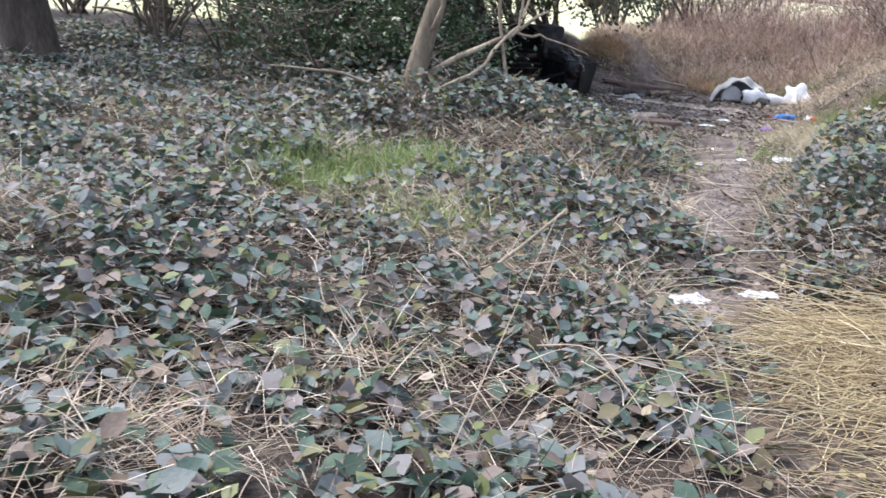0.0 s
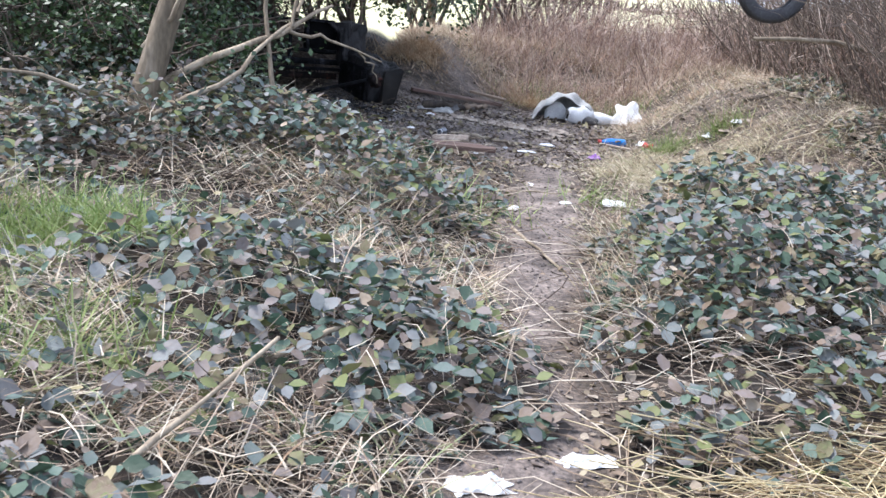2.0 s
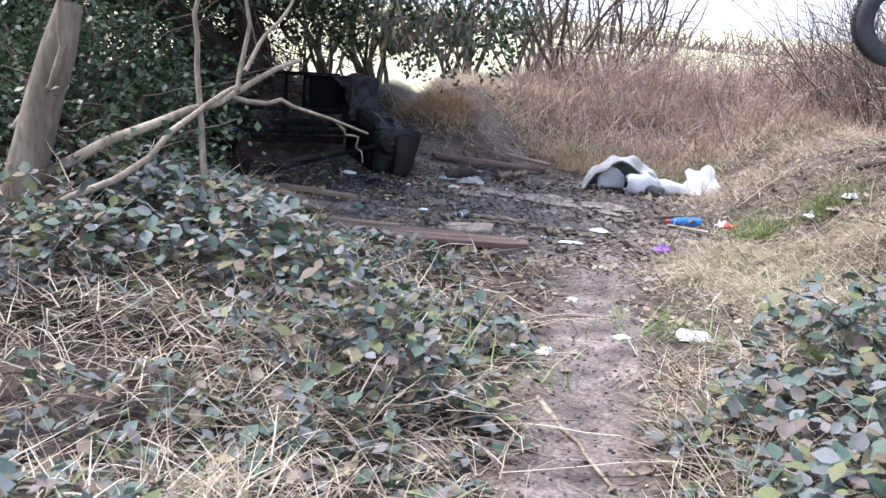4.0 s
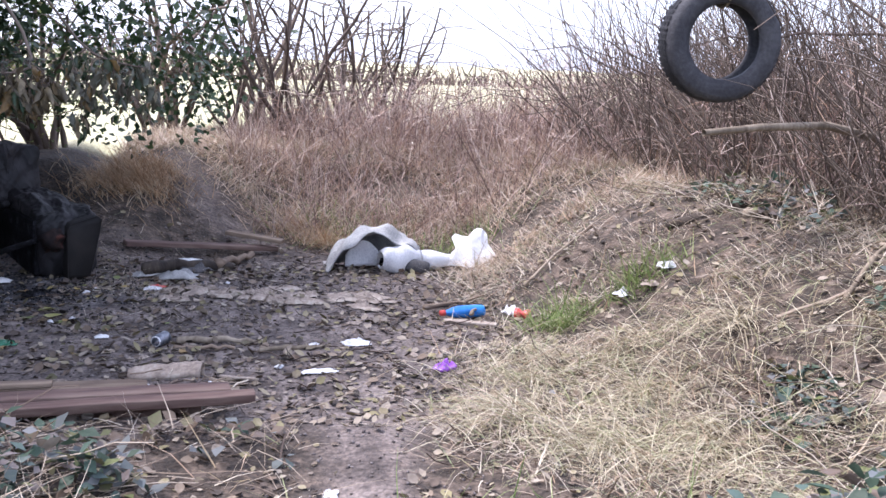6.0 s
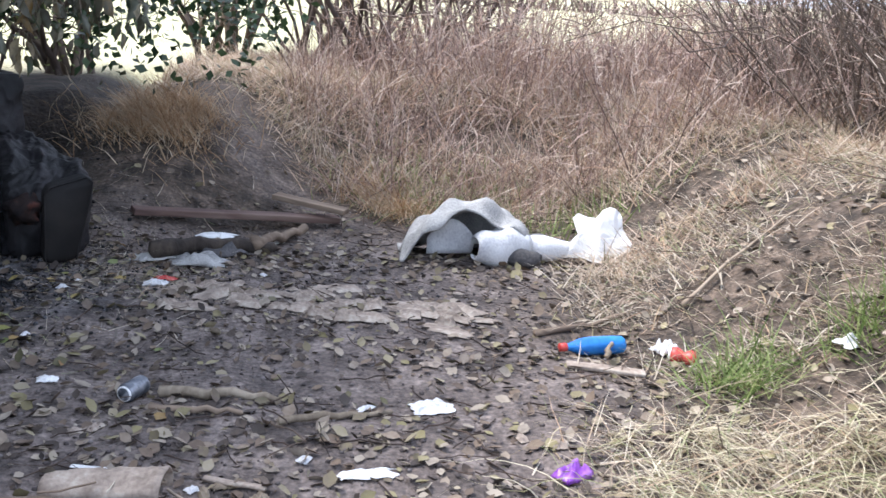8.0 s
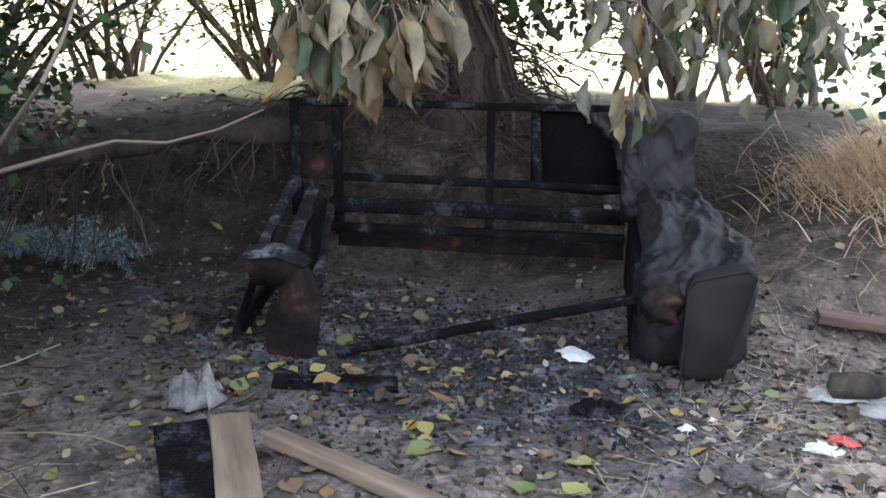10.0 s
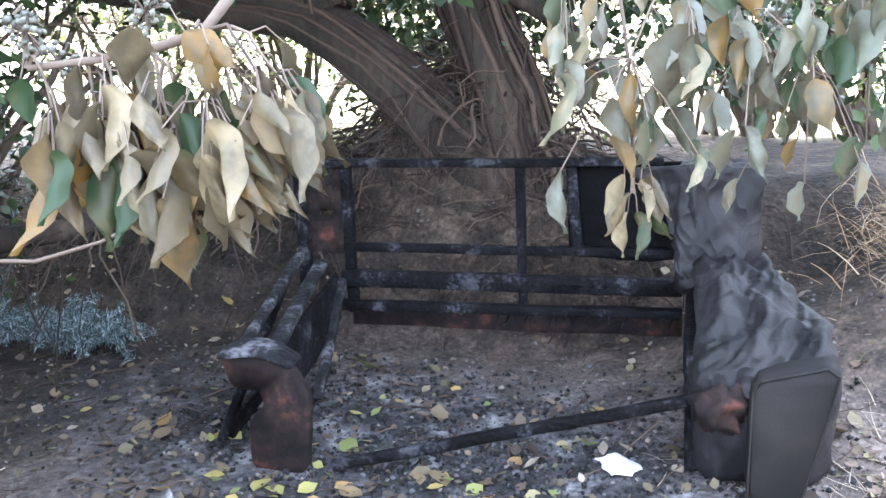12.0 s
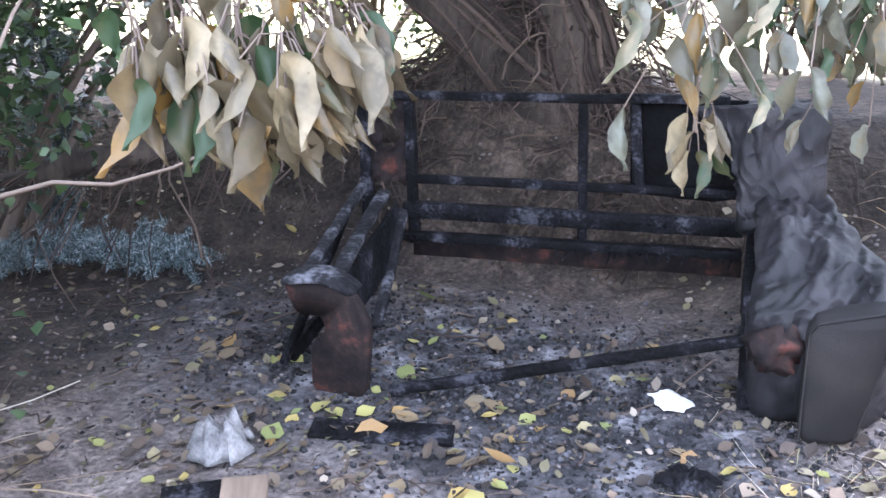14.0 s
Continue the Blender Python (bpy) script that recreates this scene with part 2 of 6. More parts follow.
# ---------------------------------------------------------------- materials
def material(name, colours, size=3.0, rough=0.85, bump=0.4, fine=40.0, per="noise", metal=0.0, spec=0.5, through_light=0.0, stretch=(1, 1, 1), share=None, folds=0.0):
    """A worn natural surface. colours: two to five base colours that the variation runs through; per: noise over the surface, island or object."""
    m = bpy.data.materials.new(name)
    m.use_nodes = True
    nt = m.node_tree
    b = nt.nodes["Principled BSDF"]
    co = nt.nodes.new("ShaderNodeTexCoord")
    mp = nt.nodes.new("ShaderNodeMapping")
    mp.inputs["Scale"].default_value = stretch
    nt.links.new(co.outputs["Object"], mp.inputs[0])
    big, small = nt.nodes.new("ShaderNodeTexNoise"), nt.nodes.new("ShaderNodeTexNoise")
    big.inputs["Scale"].default_value, big.inputs["Detail"].default_value = size, 5
    small.inputs["Scale"].default_value, small.inputs["Detail"].default_value = fine, 3
    nt.links.new(mp.outputs[0], big.inputs[0])
    nt.links.new(mp.outputs[0], small.inputs[0])
    ramp = nt.nodes.new("ShaderNodeValToRGB")
    els = ramp.color_ramp.elements
    lo, hi = (0.3, 0.7) if per == "noise" else (0.05, 0.95)
    while len(els) < len(colours):
        els.new(0.5)
    for i, c in enumerate(colours):
        els[i].position = lo + (hi - lo) * i / (len(colours) - 1)
        els[i].color = (*c, 1)
    mix = nt.nodes.new("ShaderNodeMath")
    mix.operation = "MULTIPLY_ADD"
    nt.links.new(small.outputs[0], mix.inputs[0])
    share = share or (0.5 if per == "noise" else 0.16)
    mix.inputs[1].default_value, mix.inputs[2].default_value = share, -share / 2
    add = nt.nodes.new("ShaderNodeMath")
    add.operation = "ADD"
    nt.links.new(mix.outputs[0], add.inputs[0])
    if per == "noise":
        nt.links.new(big.outputs[0], add.inputs[1])
    elif per == "island":
        geo = nt.nodes.new("ShaderNodeNewGeometry")
        nt.links.new(geo.outputs["Random Per Island"], add.inputs[1])
    else:
        inf = nt.nodes.new("ShaderNodeObjectInfo")
        nt.links.new(inf.outputs["Random"], add.inputs[1])
    nt.links.new(add.outputs[0], ramp.inputs[0])
    nt.links.new(ramp.outputs[0], b.inputs["Base Color"])
    b.inputs["Roughness"].default_value, b.inputs["Metallic"].default_value = rough, metal
    b.inputs["Specular IOR Level"].default_value = spec
    if bump:
        bp = nt.nodes.new("ShaderNodeBump")
        bp.inputs["Strength"].default_value, bp.inputs["Distance"].default_value = bump, 0.01
        nt.links.new(small.outputs[0], bp.inputs["Height"])
        nt.links.new(bp.outputs[0], b.inputs["Normal"])
        if folds:
            # sharp-ridged creases of the cloth
            cr, away, ridge = nt.nodes.new("ShaderNodeTexNoise"), nt.nodes.new("ShaderNodeMath"), nt.nodes.new("ShaderNodeMath")
            cr.inputs["Scale"].default_value, cr.inputs["Detail"].default_value, cr.inputs["Distortion"].default_value = folds, 1.5, 0.5
            nt.links.new(mp.outputs[0], cr.inputs[0])
            away.operation, ridge.operation = "SUBTRACT", "ABSOLUTE"
            away.inputs[1].default_value = 0.5
            nt.links.new(cr.outputs[0], away.inputs[0])
            nt.links.new(away.outputs[0], ridge.inputs[0])
            fold = nt.nodes.new("ShaderNodeBump")
            fold.invert = True
            fold.inputs["Strength"].default_value, fold.inputs["Distance"].default_value = 0.75, 0.05
            nt.links.new(ridge.outputs[0], fold.inputs["Height"])
            nt.links.new(fold.outputs[0], bp.inputs["Normal"])
    if through_light:
        tr, ms = nt.nodes.new("ShaderNodeBsdfTranslucent"), nt.nodes.new("ShaderNodeMixShader")
        ms.inputs[0].default_value = through_light
        nt.links.new(ramp.outputs[0], tr.inputs[0])
        nt.links.new(b.outputs[0], ms.inputs[1])
        nt.links.new(tr.outputs[0], ms.inputs[2])
        nt.links.new(ms.outputs[0], nt.nodes["Material Output"].inputs[0])
    return m


M_BRAMBLE = material("bramble_leaf", [(0.035, 0.06, 0.038), (0.055, 0.095, 0.062), (0.085, 0.125, 0.105), (0.125, 0.14, 0.135), (0.16, 0.17, 0.17), (0.17, 0.14, 0.13), (0.13, 0.09, 0.06), (0.13, 0.15, 0.055)], fine=60, rough=0.6, bump=0.3, per="island", through_light=0.15, spec=0.4)
M_CANE = material("dead_cane", [(0.08, 0.055, 0.043), (0.19, 0.135, 0.095), (0.34, 0.275, 0.205), (0.52, 0.46, 0.375)], per="island", rough=0.8, fine=30)
M_STRAW = material("straw", [(0.24, 0.17, 0.10), (0.46, 0.36, 0.20), (0.62, 0.52, 0.31), (0.70, 0.61, 0.40), (0.36, 0.26, 0.16)], per="island", rough=0.7, fine=30, bump=0.2)
M_DRY = material("dry_grass", [(0.16, 0.115, 0.085), (0.36, 0.285, 0.215), (0.52, 0.445, 0.345), (0.62, 0.56, 0.46), (0.42, 0.28, 0.18), (0.24, 0.28, 0.14)], per="island", rough=0.8, fine=30, bump=0.0, through_light=0.2)
M_TUSSOCK = material("tan_tussock_grass", [(0.22, 0.15, 0.115), (0.46, 0.35, 0.265), (0.60, 0.49, 0.385), (0.68, 0.59, 0.48), (0.44, 0.29, 0.19), (0.28, 0.27, 0.16)], per="island", rough=0.8, fine=30, bump=0.0, through_light=0.2)
M_CREAM = material("pale_cream_grass", [(0.21, 0.16, 0.10), (0.41, 0.35, 0.235), (0.55, 0.48, 0.335), (0.64, 0.58, 0.43), (0.26, 0.29, 0.13), (0.31, 0.225, 0.145)], per="island", rough=0.75, fine=30, bump=0.0, through_light=0.2)
M_RUSTY = material("orange_tan_grass", [(0.26, 0.15, 0.075), (0.44, 0.28, 0.15), (0.56, 0.40, 0.25), (0.60, 0.50, 0.36)], per="island", rough=0.8, fine=30, bump=0.0, through_light=0.2)
M_GREEN = material("green_grass", [(0.11, 0.165, 0.045), (0.18, 0.25, 0.07), (0.27, 0.31, 0.12)], per="island", rough=0.6, fine=30, bump=0.0, through_light=0.25)
M_REED = material("dead_stem", [(0.10, 0.065, 0.055), (0.26, 0.175, 0.15), (0.48, 0.36, 0.31), (0.64, 0.54, 0.46), (0.42, 0.27, 0.18), (0.20, 0.13, 0.11)], per="island", rough=0.85, fine=30, bump=0.0)
M_LITTER = material("fallen_leaves", [(0.04, 0.03, 0.024), (0.10, 0.07, 0.05), (0.18, 0.13, 0.09), (0.31, 0.26, 0.20), (0.22, 0.19, 0.09), (0.12, 0.09, 0.07), (0.30, 0.255, 0.20)], per="island", rough=0.75, fine=50, bump=0.3)
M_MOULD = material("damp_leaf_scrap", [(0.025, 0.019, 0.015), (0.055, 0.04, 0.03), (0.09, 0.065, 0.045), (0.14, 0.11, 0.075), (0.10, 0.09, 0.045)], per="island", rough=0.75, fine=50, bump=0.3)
M_YELLOW = material("yellowing_leaf", [(0.17, 0.20, 0.07), (0.34, 0.32, 0.11), (0.36, 0.26, 0.09), (0.26, 0.15, 0.06), (0.20, 0.16, 0.10), (0.14, 0.10, 0.06)], per="object", rough=0.6, fine=30, bump=0.2, through_light=0.15)
M_IVY = material("evergreen_leaf", [(0.02, 0.04, 0.018), (0.035, 0.065, 0.025), (0.06, 0.10, 0.035)], per="island", rough=0.4, fine=40, bump=0.2, through_light=0.2)
M_LIGHTLEAF = material("light_green_leaf", [(0.06, 0.10, 0.03), (0.11, 0.165, 0.05), (0.19, 0.23, 0.08), (0.25, 0.24, 0.10)], per="island", rough=0.5, fine=40, bump=0.1, through_light=0.45)
M_WILT = material("wilted_leaf", [(0.025, 0.05, 0.02), (0.09, 0.068, 0.034), (0.045, 0.036, 0.022), (0.16, 0.115, 0.058), (0.085, 0.072, 0.046), (0.27, 0.22, 0.135), (0.06, 0.048, 0.028), (0.18, 0.105, 0.03), (0.10, 0.086, 0.056), (0.16, 0.13, 0.08), (0.075, 0.062, 0.038)], per="object", rough=0.45, fine=2.6, bump=0.12, through_light=0.32, share=0.26, spec=0.4)
M_ASHWOOD = material("ash_grey_burnt_wood", [(0.006, 0.006, 0.007), (0.02, 0.02, 0.022), (0.16, 0.16, 0.18)], size=8, rough=0.9, bump=1.0, fine=50, spec=0.2)
M_BARK = material("bark", [(0.02, 0.015, 0.012), (0.045, 0.034, 0.026), (0.085, 0.066, 0.05)], size=4, rough=0.95, bump=1.0, fine=35, stretch=(1, 1, 0.3))
M_PALE = material("pale_dead_wood", [(0.13, 0.10, 0.07), (0.22, 0.175, 0.125), (0.33, 0.275, 0.205)], size=5, rough=0.9, bump=0.7, fine=40, stretch=(1, 1, 0.3))
M_TRUNK = material("grey_brown_barkless_trunk", [(0.09, 0.07, 0.048), (0.155, 0.122, 0.085), (0.24, 0.195, 0.145)], size=5, rough=0.9, bump=0.8, fine=40, stretch=(1, 1, 0.3))
M_TWIG = material("bare_twig", [(0.07, 0.05, 0.04), (0.12, 0.09, 0.07), (0.17, 0.13, 0.10)], per="island", rough=0.9, bump=0.3)
M_ROOT = material("dry_root", [(0.025, 0.016, 0.012), (0.055, 0.035, 0.027), (0.11, 0.078, 0.058)], per="island", rough=0.9, bump=0.5)
M_CHAR = material("charred_timber", [(0.002, 0.002, 0.0023), (0.004, 0.004, 0.0045), (0.009, 0.009, 0.011), (0.05, 0.05, 0.058)], size=9, rough=0.75, bump=1.0, fine=70, spec=0.12)
# soot, blackened further so that the hollow's shade is in the colour
M_HOLLOW = material("sooty_hollow", [(0.002, 0.002, 0.002), (0.004, 0.004, 0.0045), (0.008, 0.008, 0.009)], size=6, rough=0.9, bump=0.6, fine=60, spec=0.1)
M_RUST = material("scorched_red_wood", [(0.006, 0.005, 0.005), (0.012, 0.008, 0.008), (0.022, 0.014, 0.012), (0.09, 0.032, 0.024)], size=7, rough=0.8, bump=0.6, fine=30, spec=0.2)
M_FABRIC = material("sooty_upholstery", [(0.003, 0.003, 0.0035), (0.008, 0.0075, 0.009), (0.018, 0.016, 0.018), (0.052, 0.046, 0.043)], size=4, rough=0.62, bump=0.25, fine=220, spec=0.4, share=0.3, folds=8.0, stretch=(1.4, 0.8, 0.9))
M_FRONT = material("brown_grey_upholstery", [(0.005, 0.005, 0.005), (0.014, 0.0125, 0.012), (0.029, 0.0255, 0.0225)], size=3, rough=0.75, bump=0.2, fine=220, spec=0.3, share=0.15)
M_PLANK = material("weathered_red_plank", [(0.07, 0.04, 0.035), (0.13, 0.08, 0.065), (0.20, 0.14, 0.11)], size=4, rough=0.85, bump=0.7, fine=30, stretch=(0.15, 1, 1))
M_WOOD = material("grey_brown_timber", [(0.11, 0.075, 0.055), (0.19, 0.14, 0.10), (0.28, 0.21, 0.15)], size=4, rough=0.9, bump=0.7, fine=30, stretch=(0.15, 1, 1))
M_COAT = material("grey_felt_cloth", [(0.20, 0.20, 0.20), (0.36, 0.355, 0.34), (0.50, 0.49, 0.47)], size=7, rough=0.95, bump=0.4, fine=120)
M_RAG = material("dirty_grey_cloth", [(0.10, 0.10, 0.10), (0.20, 0.195, 0.19), (0.32, 0.31, 0.30)], size=9, rough=0.95, bump=0.5, fine=90)
M_LINING = material("white_lining_cloth", [(0.50, 0.50, 0.52), (0.68, 0.68, 0.68), (0.78, 0.78, 0.77)], size=5, rough=0.9, bump=0.3, fine=90)
M_CLOTH_AND_SHADE = material("dark_cloth_and_shade", [(0.03, 0.03, 0.035), (0.07, 0.068, 0.068), (0.12, 0.11, 0.11)], size=5, rough=0.9, bump=0.4, fine=90)
M_WHITE = material("white_plastic", [(0.62, 0.62, 0.60), (0.75, 0.75, 0.74), (0.82, 0.82, 0.80)], size=6, rough=0.45, bump=0.15, fine=40)
M_CARD = material("damp_card", [(0.19, 0.15, 0.12), (0.32, 0.26, 0.21), (0.46, 0.40, 0.33)], size=9, rough=0.9, bump=0.4, fine=60)
M_BLUE = material("blue_plastic", [(0.01, 0.10, 0.36), (0.015, 0.17, 0.55), (0.03, 0.24, 0.62)], size=6, rough=0.35, bump=0.1)
M_RED = material("red_plastic", [(0.35, 0.03, 0.03), (0.5, 0.05, 0.04), (0.55, 0.10, 0.08)], size=6, rough=0.4, bump=0.1)
M_PURPLE = material("purple_foil", [(0.13, 0.03, 0.25), (0.25, 0.07, 0.42), (0.36, 0.16, 0.52)], size=12, rough=0.35, bump=0.3)
M_METAL = material("dull_tin", [(0.05, 0.06, 0.08), (0.14, 0.15, 0.17), (0.32, 0.33, 0.36)], size=25, rough=0.5, metal=0.5, bump=0.2)
M_RUBBER = material("worn_rubber", [(0.022, 0.022, 0.026), (0.04, 0.04, 0.045), (0.07, 0.07, 0.075)], size=5, rough=0.8, bump=0.4, fine=50)
M_FIR = material("blue_green_needles", [(0.015, 0.035, 0.032), (0.04, 0.07, 0.07), (0.09, 0.135, 0.14), (0.19, 0.245, 0.255), (0.40, 0.45, 0.46)], per="island", rough=0.6, bump=0.0)
M_GREENBIT = material("green_plastic", [(0.01, 0.10, 0.05), (0.02, 0.17, 0.09)], size=8, rough=0.4, bump=0.1)
M_ROPE = material("old_rope", [(0.12, 0.10, 0.07), (0.22, 0.19, 0.14)], size=20, rough=0.95, bump=0.6)


def ground_material():
    m = bpy.data.materials.new("soil_and_field")
    m.use_nodes = True
    nt = m.node_tree
    b = nt.nodes["Principled BSDF"]
    co = nt.nodes.new("ShaderNodeTexCoord")

    def tex(scale, detail=6):
        n = nt.nodes.new("ShaderNodeTexNoise")
        n.inputs["Scale"].default_value, n.inputs["Detail"].default_value = scale, detail
        nt.links.new(co.outputs["Object"], n.inputs[0])
        return n.outputs[0]

    def ramp(src, *cols):
        r = nt.nodes.new("ShaderNodeValToRGB")
        e = r.color_ramp.elements
        while len(e) < len(cols):
            e.new(0.5)
        for i, c in enumerate(cols):
            e[i].position, e[i].color = 0.32 + 0.36 * i / (len(cols) - 1), (*c, 1)
        nt.links.new(src, r.inputs[0])
        return r.outputs[0]

    def mix(f, a, c):
        n = nt.nodes.new("ShaderNodeMix")
        n.data_type = "RGBA"
        nt.links.new(f, n.inputs[0])
        nt.links.new(a, n.inputs[6])
        nt.links.new(c, n.inputs[7])
        return n.outputs[2]

    at = nt.nodes.new("ShaderNodeAttribute")
    at.attribute_name = "cover"
    sep = nt.nodes.new("ShaderNodeSeparateColor")
    nt.links.new(at.outputs[0], sep.inputs[0])
    mould = ramp(tex(9), (0.027, 0.021, 0.016), (0.066, 0.05, 0.038), (0.145, 0.11, 0.085))
    trod = ramp(tex(5), (0.060, 0.049, 0.044), (0.138, 0.113, 0.102), (0.24, 0.202, 0.182))
    ash = ramp(tex(6), (0.014, 0.014, 0.016), (0.034, 0.033, 0.037), (0.078, 0.076, 0.083), (0.21, 0.21, 0.225))
    field = ramp(tex(0.6), (0.36, 0.36, 0.20), (0.46, 0.45, 0.27), (0.52, 0.49, 0.33))
    # near-black soil: shade of the bank recess and bramble floor, put into colour
    shade_soil = ramp(tex(7), (0.013, 0.010, 0.008), (0.028, 0.021, 0.016), (0.06, 0.045, 0.035))
    c = mix(at.outputs["Alpha"], mould, shade_soil)
    c = mix(sep.outputs[0], c, trod)
    c = mix(sep.outputs[1], c, ash)
    c = mix(sep.outputs[2], c, field)
    grit = nt.nodes.new("ShaderNodeMix")
    grit.data_type, grit.blend_type = "RGBA", "MULTIPLY"
    grit.inputs[0].default_value = 1.0
    nt.links.new(c, grit.inputs[6])
    nt.links.new(ramp(tex(50, 4), (0.6, 0.59, 0.58), (1.0, 0.98, 0.96), (1.5, 1.47, 1.43)), grit.inputs[7])
    c = grit.outputs[2]
    nt.links.new(c, b.inputs["Base Color"])
    b.inputs["Roughness"].default_value = 0.95
    bp = nt.nodes.new("ShaderNodeBump")
    bp.inputs["Strength"].default_value, bp.inputs["Distance"].default_value = 1.0, 0.035
    nt.links.new(tex(28, 8), bp.inputs["Height"])
    nt.links.new(bp.outputs[0], b.inputs["Normal"])
    return m


# ---------------------------------------------------------------- the ground, one sheet to the horizon
def spread(lo, hi, step, far):
    mid = np.arange(lo, hi + step, step)
    out = []
    d, x = step, hi
    while x < far:
        d *= 1.25
        x += d
        out.append(x)
    o = np.array(out)
    return np.concatenate([(lo - (o - hi))[::-1], mid, o])


gx, gy = spread(-6.0, 8.0, 0.08, 900), spread(-3.0, 19.0, 0.08, 900)
GX, GY = np.meshgrid(gx, gy, indexing="ij")
gv = np.stack([GX, GY, height(GX, GY)], axis=2).reshape(-1, 3)
gi = np.arange(len(gx) * len(gy)).reshape(len(gx), len(gy))
gf = np.stack([gi[:-1, :-1], gi[1:, :-1], gi[1:, 1:], gi[:-1, 1:]], axis=-1).reshape(-1, 4)
ground_me = raw_mesh("ground", gv, gf)
px, py = gv[:, 0], gv[:, 1]
wob = 0.12 * lumps(px, py, 0.7)
trodden = smooth01(0.31, 0.10, np.abs(px - path_x(py)) + wob) * smooth01(12.0, 11.0, py)
yard = smooth01(0.25, -0.35, np.maximum(np.maximum(px - 3.0, -px - 1.6), np.maximum(10.3 - py, py - 13.75)) + 2 * wob)
worn_slope = 0.55 * smooth01(0.5, 0.15, np.abs(px - track_x(py)) + wob) * smooth01(13.5, 14.0, py) * smooth01(15.8, 15.0, py)
soil = np.clip(np.maximum(np.maximum(trodden, yard), worn_slope), 0, 1)
ash_m = smooth01(1.0, 0.4, np.hypot((px + 0.5) / 1.65, (py - 12.85) / 1.1) + 1.2 * wob)
far_m = smooth01(16.4, 17.4, py + 0.3 * lumps(px, py, 1.5) + 0.55 * np.clip(0.8 - px, 0, 3.5)) + smooth01(9.0, 12.0, np.abs(px - 1))
# where the darker soil colour stands in for shade
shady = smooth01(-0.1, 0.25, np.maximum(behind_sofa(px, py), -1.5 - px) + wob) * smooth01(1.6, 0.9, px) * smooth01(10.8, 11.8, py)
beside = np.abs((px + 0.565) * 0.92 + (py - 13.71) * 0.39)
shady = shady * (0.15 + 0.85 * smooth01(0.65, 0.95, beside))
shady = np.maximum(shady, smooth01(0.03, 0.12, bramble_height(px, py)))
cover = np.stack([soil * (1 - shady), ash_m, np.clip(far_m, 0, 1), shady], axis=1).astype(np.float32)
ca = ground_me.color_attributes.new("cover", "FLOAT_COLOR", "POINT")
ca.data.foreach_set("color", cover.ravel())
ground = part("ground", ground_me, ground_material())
tagged(ground, "bare trodden brown soil with an open field beyond", "ground", kind="structure")

# ---------------------------------------------------------------- leaf shapes
LEAF_V = [(0, 0, 0), (-0.30, 0.28, 0.05), (-0.34, 0.58, 0.04), (0, 1, -0.08), (0.34, 0.58, 0.04), (0.30, 0.28, 0.05), (0, 0.3, -0.02), (0, 0.62, -0.03)]
LEAF_F = [(0, 6, 1), (1, 6, 7), (1, 7, 2), (2, 7, 3), (0, 5, 6), (5, 4, 7), (5, 7, 6), (4, 3, 7)]
LEAF = (LEAF_V, LEAF_F)
SMALL_LEAF = ([(0, 0, 0), (-0.34, 0.45, 0.05), (0, 1, -0.08), (0.34, 0.45, 0.05), (0, 0.45, -0.03)], [(0, 4, 1), (1, 4, 2), (0, 3, 4), (3, 2, 4)])
CURL = ([(x, y, z + 0.35 * (y - 0.4) ** 2 + 0.35 * x * x) for x, y, z in LEAF_V], LEAF_F)


def stuff(name, me, mat, label, category):
    return tagged(part(name, me, mat), label, category, kind="stuff")


# ---------------------------------------------------------------- brambles
def bramble_places(n):
    x, y = rng.uniform(-6.5, 5.5, n), rng.uniform(0.9, 12.5, n)
    hb = bramble_height(x, y)
    keep = (x + 0.6 * lumps(y, x, 1.5) > -5.9) & (y + 0.3 * lumps(x, y, 1.2) > 1.25) & (x + 0.4 * lumps(y, x, 1.1) < 5.0) & (hb > 0.04) & (rng.uniform(0, 1, n) < 0.35 + 1.2 * hb) & (0.85 * lumps(x, y, 0.38) + 0.65 * lumps(y, x, 1.1) + rng.uniform(-0.5, 1.0, n) > 0.05)
    return x[keep], y[keep], hb[keep]


bx, by, bh = bramble_places(92000)
lift = bh * rng.uniform(0.05, 1, len(bx)) ** 0.6
nodes_at = on_ground(bx, by, lift)
head3 = rng.uniform(0, 2 * np.pi, len(bx))
leaf_p, leaf_h, leaf_s = [], [], []
for k, (dh, s) in enumerate(((0, 1.0), (1.25, 0.85), (-1.25, 0.85))):
    leaf_p.append(nodes_at + np.stack([-np.sin(head3 + dh), np.cos(head3 + dh), np.zeros(len(bx))], 1) * 0.008)
    leaf_h.append(head3 + dh)
    leaf_s.append(s * rng.uniform(0.042, 0.095, len(bx)) * (1 + 0.3 * smooth01(4.5, 3.0, by)))
leaf_p, leaf_h, leaf_s = np.concatenate(leaf_p), np.concatenate(leaf_h), np.concatenate(leaf_s)
near_l = leaf_p[:, 1] < 9.3
for sel, shp in ((near_l, LEAF), (~near_l, SMALL_LEAF)):
    stuff("bramble_leaves", baked("bramble_leaves", shp, leaf_p[sel], turns(int(sel.sum()), 0.45, leaf_h[sel]), leaf_s[sel]), M_BRAMBLE, "dull grey-green bramble leaves covering the ground", "bramble")

cx, cy, ch = bramble_places(42000)
n = len(cx)
canes = arcs(on_ground(cx, cy, 0.02), rng.uniform(0, 6.28, n), rng.uniform(0.15, 0.75, n), rng.uniform(0.25, 0.95, n) * np.clip(ch * 2.6, 0.25, 0.9), rng.uniform(0.2, 0.8, n) * np.clip(ch * 2, 0.2, 0.8), k=6)
